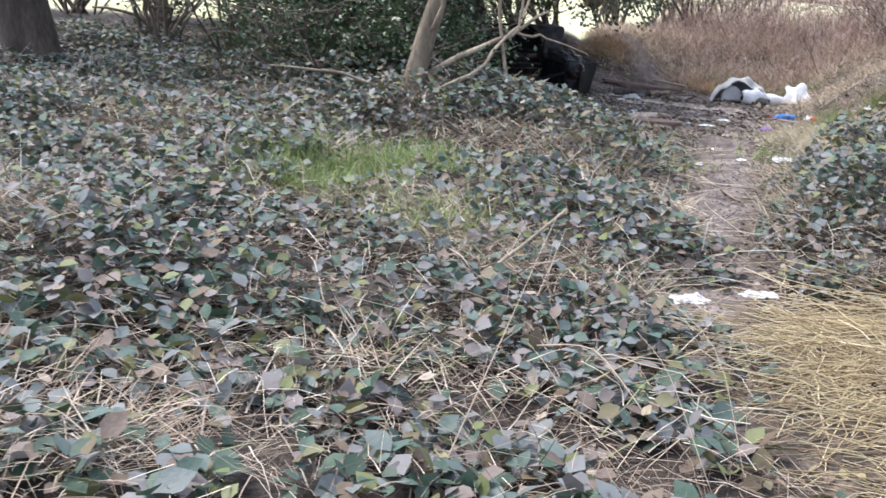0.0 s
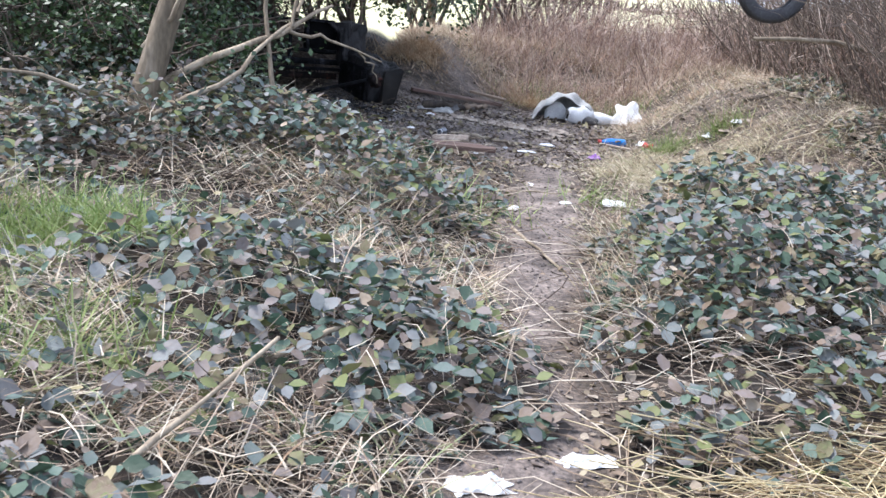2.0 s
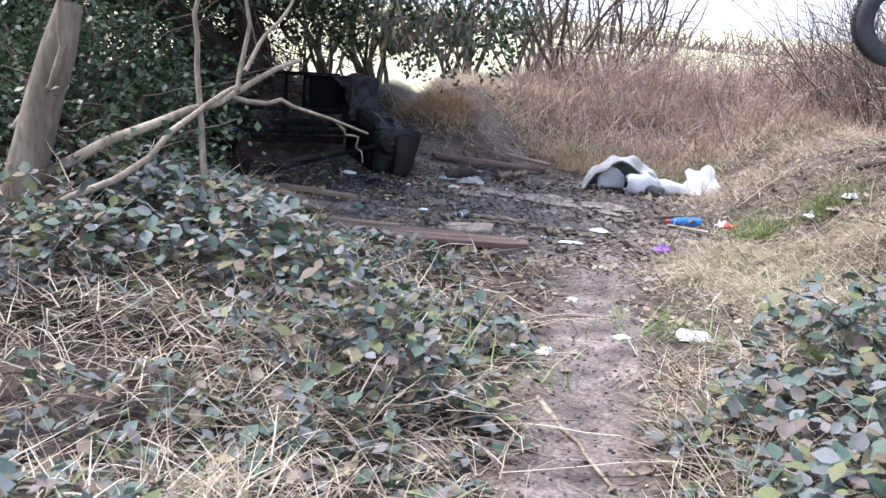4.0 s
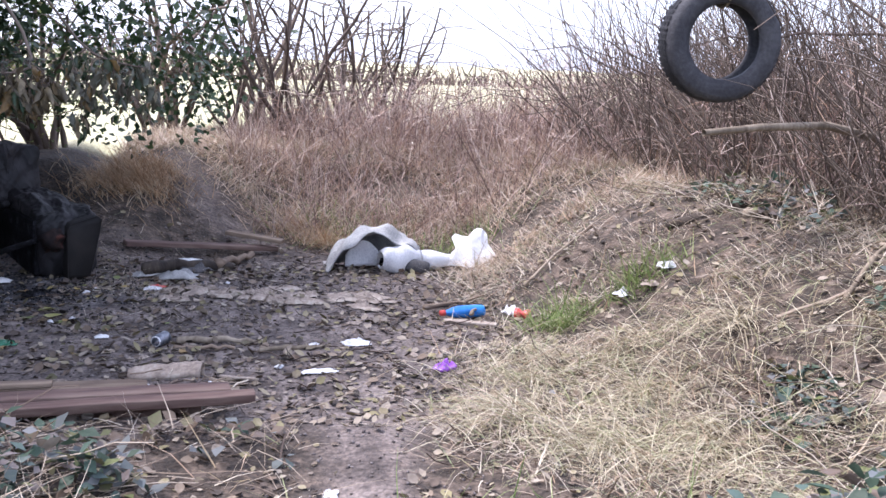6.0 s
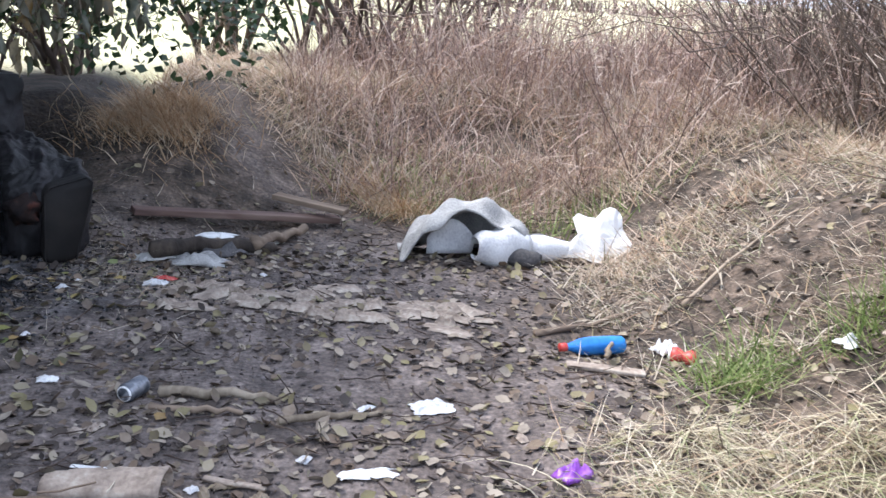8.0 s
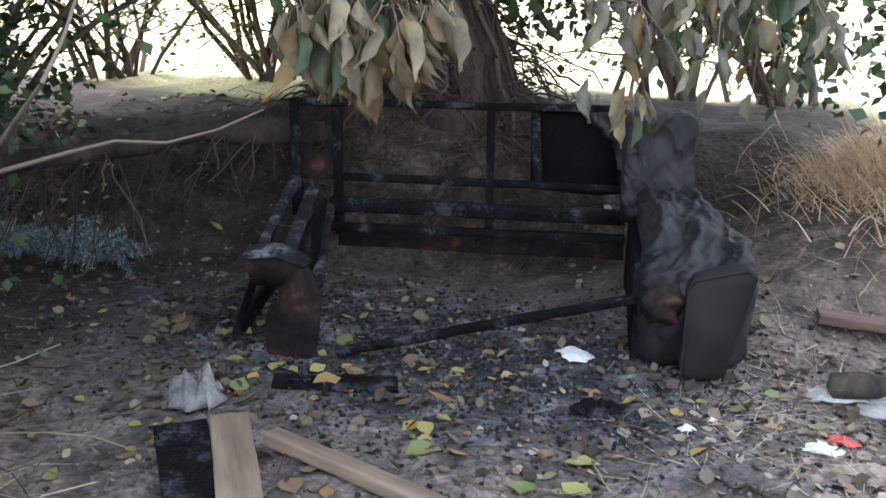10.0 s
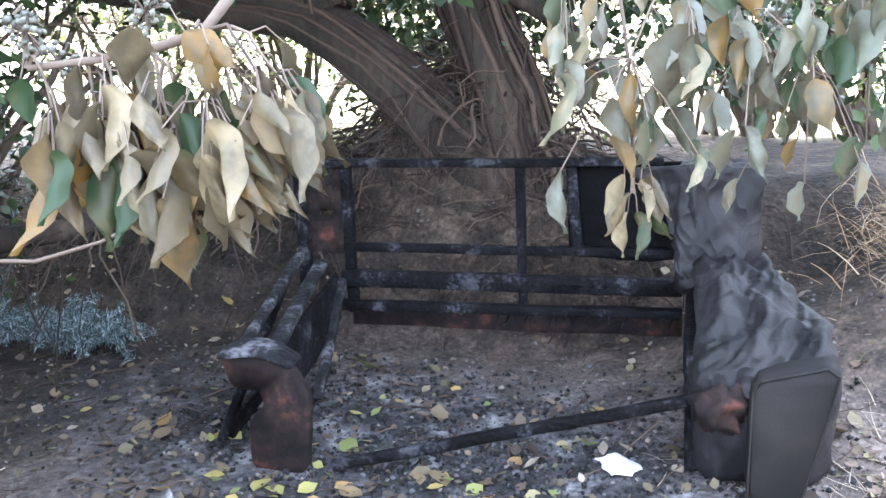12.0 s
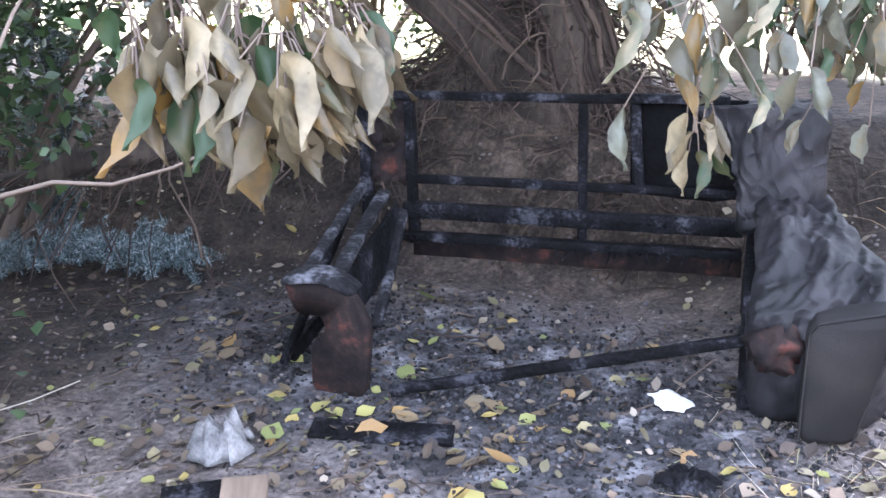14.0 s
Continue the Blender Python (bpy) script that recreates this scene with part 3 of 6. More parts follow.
stuff("bramble_canes", tubes("bramble_canes", canes, rng.uniform(0.0012, 0.0045, (n, 1)) * np.linspace(1, 0.5, 6), 3), M_CANE, "thin dry arching bramble canes", "bramble")

dx_, dy_, dh_ = bramble_places(34000)
stuff("dead_bramble_leaves", baked("dead_bramble_leaves", CURL, on_ground(dx_, dy_, dh_ * rng.uniform(0.1, 0.95, len(dx_))), turns(len(dx_), 0.7), rng.uniform(0.03, 0.075, len(dx_))), M_LITTER, "withered brown bramble leaves hanging among green ones", "bramble")

# dead stems and thatch lying under and through the leaves
ux, uy = rng.uniform(-5.0, 5.0, 90000), rng.uniform(1.5, 11.5, 90000)
uh = bramble_height(ux, uy)
pick = (uh > 0.035) & (ux > -0.62 * (uy + 1.5)) & (rng.uniform(0, 1, len(ux)) < np.where(uy > 5.2, 0.45, 1.0) * (0.35 + 0.6 * smooth01(-0.3, 0.6, lumps(uy, ux, 0.6))))
ux, uy, uh = ux[pick], uy[pick], uh[pick]
n = len(ux)
th_ = arcs(on_ground(ux, uy, 0.01 + uh * rng.uniform(0.1, 0.95, n)), rng.uniform(0, 6.28, n), rng.uniform(0.08, 0.4, n), rng.normal(0.15, 0.3, n), rng.uniform(0.0, 0.5, n), k=5, wander=0.09)
th_[:, :, 2] = np.maximum(th_[:, :, 2], height(th_[:, :, 0], th_[:, :, 1]) + 0.006)
stuff("bramble_thatch", ribbons("bramble_thatch", th_, rng.uniform(0.001, 0.0036, n)), M_CANE, "matted brown and bleached dead stems among brambles", "thatch")

# ---------------------------------------------------------------- dry and green grass
def blades(name, x, y, lo, hi, flat, mat, label, width=0.0022, spreadh=None):
    n = len(x)
    l = rng.uniform(lo, hi, n)
    hd = rng.uniform(0, 6.28, n) if spreadh is None else spreadh
    line = arcs(on_ground(x, y, 0.55 * bramble_height(x, y)), hd, l, np.clip(rng.normal(0.75 - flat, 0.2, n), 0.15, 0.98), rng.uniform(0.1, 0.5, n) * (0.6 + flat), k=4, wander=0.04)
    return stuff(name, ribbons(name, line, rng.uniform(0.6, 1.4, n) * width), mat, label, "grass")


def tufts(n, per, x0, x1, y0, y1, keep, r=0.07):
    x, y = rng.uniform(x0, x1, n), rng.uniform(y0, y1, n)
    k = keep(x, y)
    x, y = np.repeat(x[k], per), np.repeat(y[k], per)
    return x + rng.normal(0, r, len(x)), y + rng.normal(0, r, len(x))


def grass_ok(x, y):
    right = (x > path_x(np.minimum(y, 11.2)) + 0.3) & (x < 6) & (y > 7.9) & (y < np.where(x > 3.2, 14.3, 13.2)) & (x - 2.38 > (y - 10.4) * 0.3)
    bank = (y > np.interp(x, [0.5, 0.9, 2.0, 2.2, 4.0], [14.3, 14.35, 14.4, 14.15, 14.05]) + 0.2 * lumps(x, y, 0.9)) & (x > 0.8) & ((np.abs(x - track_x(y) + 0.12 * lumps(x, y, 0.5)) > 0.3) | (y > 15.6))
    return (right | bank) & (lumps(x, y, 0.5) > np.where((x > 3.5) & (y < 12.5), -0.35, -0.4))


tx, ty = tufts(5400, 14, 1.5, 6.0, 7.9, 14.3, lambda x, y: grass_ok(x, y) & ((y > 10.0) | (rng.uniform(0, 1, len(x)) < 0.45)) & (lumps(x, y, 0.42) + 0.5 * lumps(y, x, 0.2) > -0.4), 0.09)
blades("matted_grass", tx, ty, 0.06, 0.27, 0.38, M_DRY, "short matted winter grass with bare patches", 0.003)
tx, ty = tufts(6600, 15, 0.5, 8.0, 13.0, 18.0, grass_ok)
blades("dry_grass", tx, ty, 0.10, 0.34, 0.25, M_TUSSOCK, "pale dry tangled winter grass on the bank", 0.0034)
tx, ty = tufts(2200, 14, -3.5, 1.7, 2.0, 10.4, lambda x, y: (path_x(y) - x > 0.22) & (lumps(x, y, 0.7) > np.where(y > 7.8, 0.12, np.where(y < 4.8, 0.25, 0.3))))
blades("dry_grass_tufts", tx, ty, 0.12, 0.4, 0.3, M_DRY, "pale dry grass among the brambles", 0.0034)
tx, ty = tufts(120, 16, 1.5, 2.3, 5.9, 7.9, lambda x, y: np.abs(x - path_x(y) - 0.48) < 0.16)
blades("dry_grass_edge", tx, ty, 0.12, 0.34, 0.2, M_DRY, "bleached dry grass beside the path", 0.003)
for gx0, gy0, gr, gn in ((-1.3, 5.85, 0.22, 1200), (-0.9, 6.5, 0.26, 1300), (-1.5, 6.4, 0.2, 300), (-0.5, 5.2, 0.2, 200), (3.35, 11.6, 0.1, 240), (3.85, 11.5, 0.12, 200), (2.6, 14.6, 0.3, 300), (3.4, 13.9, 0.25, 200), (1.0, 8.3, 0.3, 130), (2.2, 9.0, 0.25, 110)):
    blades("green_grass_tuft", rng.normal(gx0, gr, gn), rng.normal(gy0, gr * 0.7, gn), 0.12, 0.36, 0.05, M_GREEN, "fresh green grass tuft", 0.004)

# ---------------------------------------------------------------- laid straw beside the start of the path
n = 6400
sx, sy = rng.uniform(0.7, 3.4, n), rng.uniform(2.0, 5.6, n)
ok = (sx + 0.3 * lumps(sy, sx, 0.9) < 3.15) & (sy + 0.35 * lumps(sx, sy, 0.8) > 2.35) & (sx - path_x(sy) > 0.12 + 0.35 * smooth01(4.2, 3.2, sy) + 0.12 * lumps(sx, sy, 0.7)) & (sy < 4.85 + 0.35 * (sx - 1)) & (np.hypot(sx - 0.65, sy - 4.8) > 0.4) & (np.hypot(sx - 1.05, sy - 5.0) > 0.45)
sx, sy = sx[ok], sy[ok]
n = len(sx)
hd = np.where(rng.uniform(0, 1, n) < 0.6, rng.normal(np.radians(197), 0.3, n), rng.normal(np.radians(197), 1.0, n))
straw = arcs(on_ground(sx + 0.3, sy, 0.02 + rng.uniform(0, 0.10, n)), hd, rng.uniform(0.15, 0.8, n), rng.normal(0.06, 0.12, n), rng.uniform(0.0, 0.2, n), k=7, wander=0.07)
straw[:, :, 2] = np.maximum(straw[:, :, 2], height(straw[:, :, 0], straw[:, :, 1]) + 0.006)
stuff("laid_straw", tubes("laid_straw", straw, rng.uniform(0.001, 0.003, (n, 1)), 3), M_STRAW, "flattened yellow straw stems lying on the ground", "straw")

# ---------------------------------------------------------------- tall dead stems on the bank
def stems_ok(x, y):
    back = (y > 14.5 - 0.35 * (x - 3) + 0.4 * lumps(x, y, 1.1)) & (y < 18.5) & (x > 2.2 + 0.55 * np.maximum(16.0 - y, 0))
    right = (x > 4.55 + 0.25 * lumps(y, x, 0.8)) & (y > 8.5)
    return back | right


n = 17000
rx_, ry_ = rng.uniform(1.5, 9.0, n), rng.uniform(8.5, 18.5, n)
ok = stems_ok(rx_, ry_) & (lumps(rx_, ry_, 0.5) + 0.6 * lumps(ry_, rx_, 0.23) > rng.uniform(-1.2, 0.3, n)) & (rng.uniform(0, 1, n) < 0.25 + 0.75 * smooth01(0.0, 1.6, np.maximum(rx_ - 4.3, (ry_ - 14.6) * 0.8) + 0.5 * lumps(rx_, ry_, 0.8)))
rx_, ry_ = rx_[ok], ry_[ok]
n = len(rx_)
tall = rng.uniform(0.3, 1.3, n) * (0.75 + 0.25 * lumps(rx_, ry_, 1.4)) * np.where(rx_ > 5, 1.25, 1.0)
line = arcs(on_ground(rx_, ry_), rng.uniform(0, 6.28, n), tall, np.clip(rng.normal(0.9, 0.12, n), 0.35, 0.995), rng.uniform(0, 0.2, n), k=4, wander=0.06)
stuff("dead_stems", tubes("dead_stems", line, rng.uniform(0.002, 0.006, (n, 1)) * np.linspace(1, 0.5, 4), 3), M_REED, "thicket of tall brown dead stems on the bank", "dead stems")
m_ = rng.integers(0, n, int(n * 2.4))
f_ = rng.integers(1, 4, len(m_))
tw = arcs(line[m_, f_], rng.uniform(0, 6.28, len(m_)), rng.uniform(0.08, 0.3, len(m_)), rng.uniform(0.2, 0.95, len(m_)), rng.uniform(0, 0.4, len(m_)), k=3, wander=0.08)
stuff("dead_stem_twigs", tubes("dead_stem_twigs", tw, rng.uniform(0.0014, 0.0035, (len(m_), 1)), 3), M_REED, "fine side twigs and seed heads of dead stems", "dead stems")

# shorter broken stems that cover the face of the bank
n = 9000
rx_, ry_ = rng.uniform(1.7, 6.0, n), rng.uniform(13.9, 17.0, n)
ok = (ry_ > 14.35 - 0.12 * (rx_ - 2) + 0.25 * lumps(rx_, ry_, 0.7)) & (np.abs(rx_ - track_x(ry_)) > 0.35) & (lumps(rx_, ry_, 0.45) > -0.45)
rx_, ry_ = rx_[ok], ry_[ok]
n = len(rx_)
line = arcs(on_ground(rx_, ry_), rng.uniform(0, 6.28, n), rng.uniform(0.12, 0.55, n), np.clip(rng.normal(0.8, 0.2, n), 0.2, 0.99), rng.uniform(0, 0.3, n), k=4, wander=0.06)
stuff("broken_stems", tubes("broken_stems", line, rng.uniform(0.0016, 0.0042, (n, 1)) * np.linspace(1, 0.5, 4), 3), M_REED, "short broken pinkish-brown dead stems on the bank", "dead stems")

# ---------------------------------------------------------------- leaf litter
n = 52000
lx, ly = rng.uniform(-3.2, 5.4, n), rng.uniform(3.0, 14.6, n)
on_path = np.abs(lx - path_x(ly)) < 0.19 + 0.1 * lumps(lx, ly, 0.5)
in_yard = (lx > -2.6) & (lx < 1.0) & (ly > 11.5)
dens = np.where(in_yard, 0.22, np.where(ly > 10.0, 0.8, 0.7)) * np.where(on_path & (ly < 10.6), 0.12, 1.0) * np.where(ly > 13.6, 0.5, 1) * (0.55 + 0.45 * lumps(lx, ly, 0.6))
ok = (rng.uniform(0, 1, n) < dens) & (bramble_height(lx, ly) < 0.25)
lx, ly = lx[ok], ly[ok]
stuff("leaf_litter", baked("leaf_litter", CURL, on_ground(lx, ly, 0.006), turns(len(lx), 0.4), rng.uniform(0.016, 0.062, len(lx))), M_LITTER, "brown and grey fallen leaves scattered on the soil", "leaf litter")
n = 3200
lx, ly = rng.uniform(0.5, 3.3, n), rng.uniform(10.2, 13.6, n)
ok = lumps(lx, ly, 0.45) + rng.uniform(-0.6, 0.8, n) > -0.1
lx, ly = lx[ok], ly[ok]
stuff("leaf_litter", baked("leaf_litter", CURL, on_ground(lx, ly, 0.005), turns(len(lx), 0.35), rng.uniform(0.022, 0.07, len(lx))), M_LITTER, "flat grey-brown dead leaves covering the clearing", "leaf litter")
n = 2000
tx, ty = rng.uniform(-2.5, 4.0, n), rng.uniform(5.0, 14.3, n)
ok = (np.abs(tx - path_x(ty)) > 0.3) | (ty > 10.4) | (rng.uniform(0, 1, n) < 0.15)
tx, ty = tx[ok], ty[ok]
n = len(tx)
tw = arcs(on_ground(tx, ty, 0.008), rng.uniform(0, 6.28, n), rng.uniform(0.05, 0.26, n), rng.normal(0.03, 0.04, n), np.zeros(n), k=6, wander=0.12)
stuff("ground_twigs", tubes("ground_twigs", tw, rng.uniform(0.001, 0.0034, (n, 1)), 4), M_ROOT, "short dry twigs lying on the soil", "twigs")
n = 14000
kx, ky = rng.uniform(-2.4, 3.4, n), rng.uniform(4.0, 14.6, n)
ok = (np.abs(kx - path_x(ky)) < 0.5) | (ky > 10.2)
kx, ky = kx[ok], ky[ok]
CLOD = ([(1, 0, 0), (0.2, 0.9, 0.1), (-0.9, 0.4, 0), (-0.5, -0.8, 0), (0.5, -0.8, 0.1), (0, 0, 0.75), (0.1, 0, -0.5)], [(0, 1, 5), (1, 2, 5), (2, 3, 5), (3, 4, 5), (4, 0, 5), (1, 0, 6), (2, 1, 6), (3, 2, 6), (4, 3, 6), (0, 4, 6)])
M_CLOD = material("soil_clod", [(0.055, 0.045, 0.042), (0.09, 0.074, 0.07), (0.13, 0.11, 0.103), (0.20, 0.175, 0.165)], per="island", rough=0.95)
stuff("soil_crumbs", baked("soil_crumbs", CLOD, on_ground(kx, ky, 0.002), turns(len(kx), 0.5), rng.uniform(0.003, 0.013, len(kx))), M_CLOD, "small clods and grit on the trodden soil", "soil")

n = 700
tx, ty = rng.normal(0.95, 0.28, n), rng.normal(13.1, 0.45, n)
tw = arcs(on_ground(tx, ty, 0.006), rng.uniform(0, 6.28, n), rng.uniform(0.05, 0.22, n), rng.normal(0.04, 0.05, n), np.zeros(n), k=5, wander=0.08)
tw[:, :, 2] = np.maximum(tw[:, :, 2], height(tw[:, :, 0], tw[:, :, 1]) + 0.004)
stuff("trodden_straw", ribbons("trodden_straw", tw, rng.uniform(0.001, 0.003, n)), M_DRY, "dry straw and stems trodden beside the sofa", "straw")

# burnt crumbs and flakes of ash about the sofa
M_CRUMB = material("burnt_crumb", [(0.003, 0.003, 0.003), (0.006, 0.006, 0.007), (0.01, 0.01, 0.011), (0.016, 0.016, 0.018), (0.03, 0.03, 0.033), (0.10, 0.10, 0.11)], per="island", rough=0.9)
n = 9000
kx, ky = rng.normal(-0.35, 0.75, n), rng.normal(12.95, 0.42, n)
ok = behind_sofa(kx, ky) < 0.05
kx, ky = kx[ok], ky[ok]
stuff("burnt_crumbs", baked("burnt_crumbs", CLOD, on_ground(kx, ky, 0.003), turns(len(kx), 0.6), 0.002 + 0.013 * rng.uniform(0, 1, len(kx)) ** 3), M_CRUMB, "black burnt crumbs and grey ash flakes", "ash")
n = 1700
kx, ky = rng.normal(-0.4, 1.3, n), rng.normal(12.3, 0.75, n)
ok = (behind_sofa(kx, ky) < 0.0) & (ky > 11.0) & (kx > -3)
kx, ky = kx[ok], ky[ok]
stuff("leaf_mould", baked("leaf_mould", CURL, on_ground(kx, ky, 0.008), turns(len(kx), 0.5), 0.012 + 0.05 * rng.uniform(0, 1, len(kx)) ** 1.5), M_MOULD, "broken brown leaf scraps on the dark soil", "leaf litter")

# ---------------------------------------------------------------- trees
def branch_set(name, lines, radii, mat, parent, sides=6, label=""):
    ob = part(name, tubes(name, np.array(lines), np.array(radii), sides), mat, parent, label)
    return tagged(ob, kind="stuff") if len(lines) > 5 else ob


def foliage(name, mat, parent, points, per, r, size, hang=0.6, shape=SMALL_LEAF):
    """A crown of clumps of leaves about the given points."""
    p = np.repeat(np.asarray(points), per, axis=0)
    n = len(p)
    p = p + rng.normal(0, 1, (n, 3)) * np.array([r, r, r * 0.8])
    rot = turns(n, hang)
    return part(name, baked(name, shape, p, rot, rng.uniform(*size, n)), mat, parent)


def ivy_tree():
    t = thing("ivy_tree", "old ivy-clad evergreen tree leaning over the burnt sofa", "tree", (-1.05, 14.35, 0.6))
    o = np.array((-1.05, 14.35, 0.6))

    def limb(pts, radii):
        q, u = np.array(pts) - o, np.linspace(0, 1, 9)
        k = np.linspace(0, 1, len(q))
        ln = np.stack([np.interp(u, k, q[:, i]) for i in range(3)], 1)
        ln[1:-1] = (ln[:-2] + 2 * ln[1:-1] + ln[2:]) / 4 + rng.normal(0, 0.012, (7, 3))
        return ln, np.interp(u, np.linspace(0, 1, len(radii)), radii)

    l1, r1 = limb(((-0.98, 14.36, 0.5), (-1.22, 14.25, 0.86), (-1.5, 14.13, 1.12), (-1.75, 14.04, 1.33), (-1.99, 13.95, 1.43), (-2.35, 13.8, 1.49), (-2.85, 13.57, 1.52), (-3.6, 13.2, 1.8)), (0.2, 0.15, 0.135, 0.125, 0.12, 0.11, 0.1, 0.06))
    l2, r2 = limb(((-1.73, 14.04, 1.36), (-1.9, 14.05, 1.7), (-2.1, 14.1, 2.4), (-2.2, 14.2, 3.6)), (0.12, 0.11, 0.09, 0.05))
    l3, r3 = limb(((-0.9, 14.42, 0.45), (-0.97, 14.36, 0.9), (-1.06, 14.3, 1.3), (-1.18, 14.27, 1.6), (-1.3, 14.3, 2.4), (-1.15, 14.4, 3.4)), (0.22, 0.155, 0.13, 0.13, 0.11, 0.06))
    branch_set("limb", [limb(((-1.1, 14.3, 1.5), (-0.9, 14.38, 1.4), (-0.72, 14.46, 1.22), (-0.6, 14.5, 1.05)), (0.05, 0.045, 0.03, 0.015))[0]], [np.linspace(0.05, 0.015, 9)], M_BARK, t, 8)
    for ln, rr in ((l1, r1), (l2, r2), (l3, r3)):
        branch_set("trunk", [ln], [rr], M_BARK, t, 12)
        # old ivy stems that cling to the trunk
        iv = []
        for k in range(34):
            a0 = rng.uniform(0, 6.28)
            s_ = np.linspace(0, 1, 14)
            mid = np.stack([np.interp(s_, np.linspace(0, 1, 9), ln[:, i]) for i in range(3)], 1)
            rad_ = np.interp(s_, np.linspace(0, 1, 9), rr) * rng.uniform(0.98, 1.18)
            an = a0 + rng.normal(0, 0.9) * s_ + 0.25 * np.cumsum(rng.normal(0, 0.5, 14))
            iv.append(mid + np.stack([np.cos(an), np.sin(an) * 0.9, 0.35 * np.cos(an)], 1) * rad_[:, None])
        branch_set("ivy_growth", iv, np.broadcast_to(rng.uniform(0.004, 0.016, (34, 1)), (34, 14)), M_ROOT, t, 5)
    limbs, rad, tips = [], [], []
    for i in range(80):
        src = (l1, l2, l3)[i % 3]
        s = src[rng.integers(5, 9)]
        a = rng.uniform(0, 6.28)
        d = (np.cos(a), np.sin(a) - 0.25, rng.uniform(-0.1, 0.5))
        ln, rr = grow(s, d, rng.uniform(1.2, 3.2), rng.uniform(0.02, 0.05), bend=0.2, up=-0.03)
        if (ln[:, 2] + o[2]).min() < 1.45:
            continue
        limbs.append(ln)
        rad.append(rr)
        tips += list(ln[3:])
    branch_set("limbwork", limbs, rad, M_BARK, t, 5)
    tips = np.array(tips)
    extra = tips[rng.integers(0, len(tips), 900)] + rng.normal(0, 0.45, (900, 3))
    # leaf roof, spread and thickened out of view to keep light off the sofa
    shade_roof = rng.normal(0, 1, (3900, 3))
    shade_roof /= np.linalg.norm(shade_roof, axis=1, keepdims=True)
    shade_roof = shade_roof * rng.uniform(0.3, 1, (3900, 1)) * np.array((2.7, 2.9, 1.0)) + np.array((-1.9, 13.2, 2.9)) - o
    pts = np.concatenate([tips, extra, shade_roof])
    w = pts + o
    pts = pts[(w[:, 2] > 1.35 + 0.25 * rng.normal(size=len(w))) & ((w[:, 1] > 13.0) | (w[:, 2] > 2.15)) & (w[:, 0] < 2.0)]
    foliage("crown", M_IVY, t, pts, 26, 0.17, (0.05, 0.10))
    # strands that hang on the side towards the field
    hang = []
    for i in range(42):
        x, y = rng.uniform(0.3, 1.75), rng.uniform(13.6, 15.2)
        z0, z1 = rng.uniform(1.5, 2.0), rng.uniform(0.75, 1.3) + 0.25 * max(0, x - 1)
        for z in np.arange(z1, z0, 0.09):
            hang.append((x + rng.normal(0, 0.05), y + rng.normal(0, 0.05), z))
    foliage("hanging_foliage", M_IVY, t, np.array(hang) - o, 5, 0.06, (0.04, 0.08), 0.8)
    low = []
    for i in range(60):
        x, y = rng.uniform(-1.7, 0.3), rng.uniform(14.2, 15.2)
        for z in np.arange(rng.uniform(0.95, 1.4), 2.0, 0.09):
            low.append((x + rng.normal(0, 0.05), y + rng.normal(0, 0.05), z))
    for i in range(45):
        x, y = rng.uniform(-2.5, -1.6), rng.uniform(15.0, 15.6)
        for z in np.arange(rng.uniform(0.6, 0.8), 1.5, 0.09):
            low.append((x + rng.normal(0, 0.05), y + rng.normal(0, 0.05), z))
    foliage("low_foliage", M_IVY, t, np.array(low) - o, 6, 0.08, (0.04, 0.08), 0.8)
    # skirt of leaves on the side towards the brambles, added unseen to block light
    sk = np.stack([rng.normal(-2.55, 0.35, 260), rng.normal(12.0, 0.5, 260), rng.uniform(0.7, 2.6, 260)], 1)
    foliage("skirt_foliage", M_IVY, t, sk - o, 30, 0.15, (0.04, 0.085))
    # tangle of roots and dead ivy stems at the foot
    n = 1500
    a = rng.uniform(0, 6.28, n)
    base = np.stack([rng.normal(-0.1, 0.5, n), rng.normal(0.0, 0.2, n), np.zeros(n)], 1)
    base[:, 2] = height(base[:, 0] + o[0], base[:, 1] + o[1]) - o[2] + rng.uniform(0, 1, n) ** 2 * 0.4 * np.exp(-(base[:, 0] / 0.4) ** 2)
    ro = arcs(base, a, rng.uniform(0.12, 0.5, n), rng.uniform(0.0, 0.5, n), rng.uniform(0.3, 0.9, n), k=7, wander=0.13)
    clear = behind_sofa(ro[:, :, 0] + o[0], ro[:, :, 1] + o[1]).min(axis=1) > 0.06
    ro = ro[clear]
    n = len(ro)
    part("root_tangle", tubes("root_tangle", ro, 0.001 + 0.006 * rng.uniform(0, 1, (n, 1)) ** 3, 4), M_ROOT, t, "matted brown roots and dead ivy stems")["kind"] = "stuff"
    return t


ivy_tree()


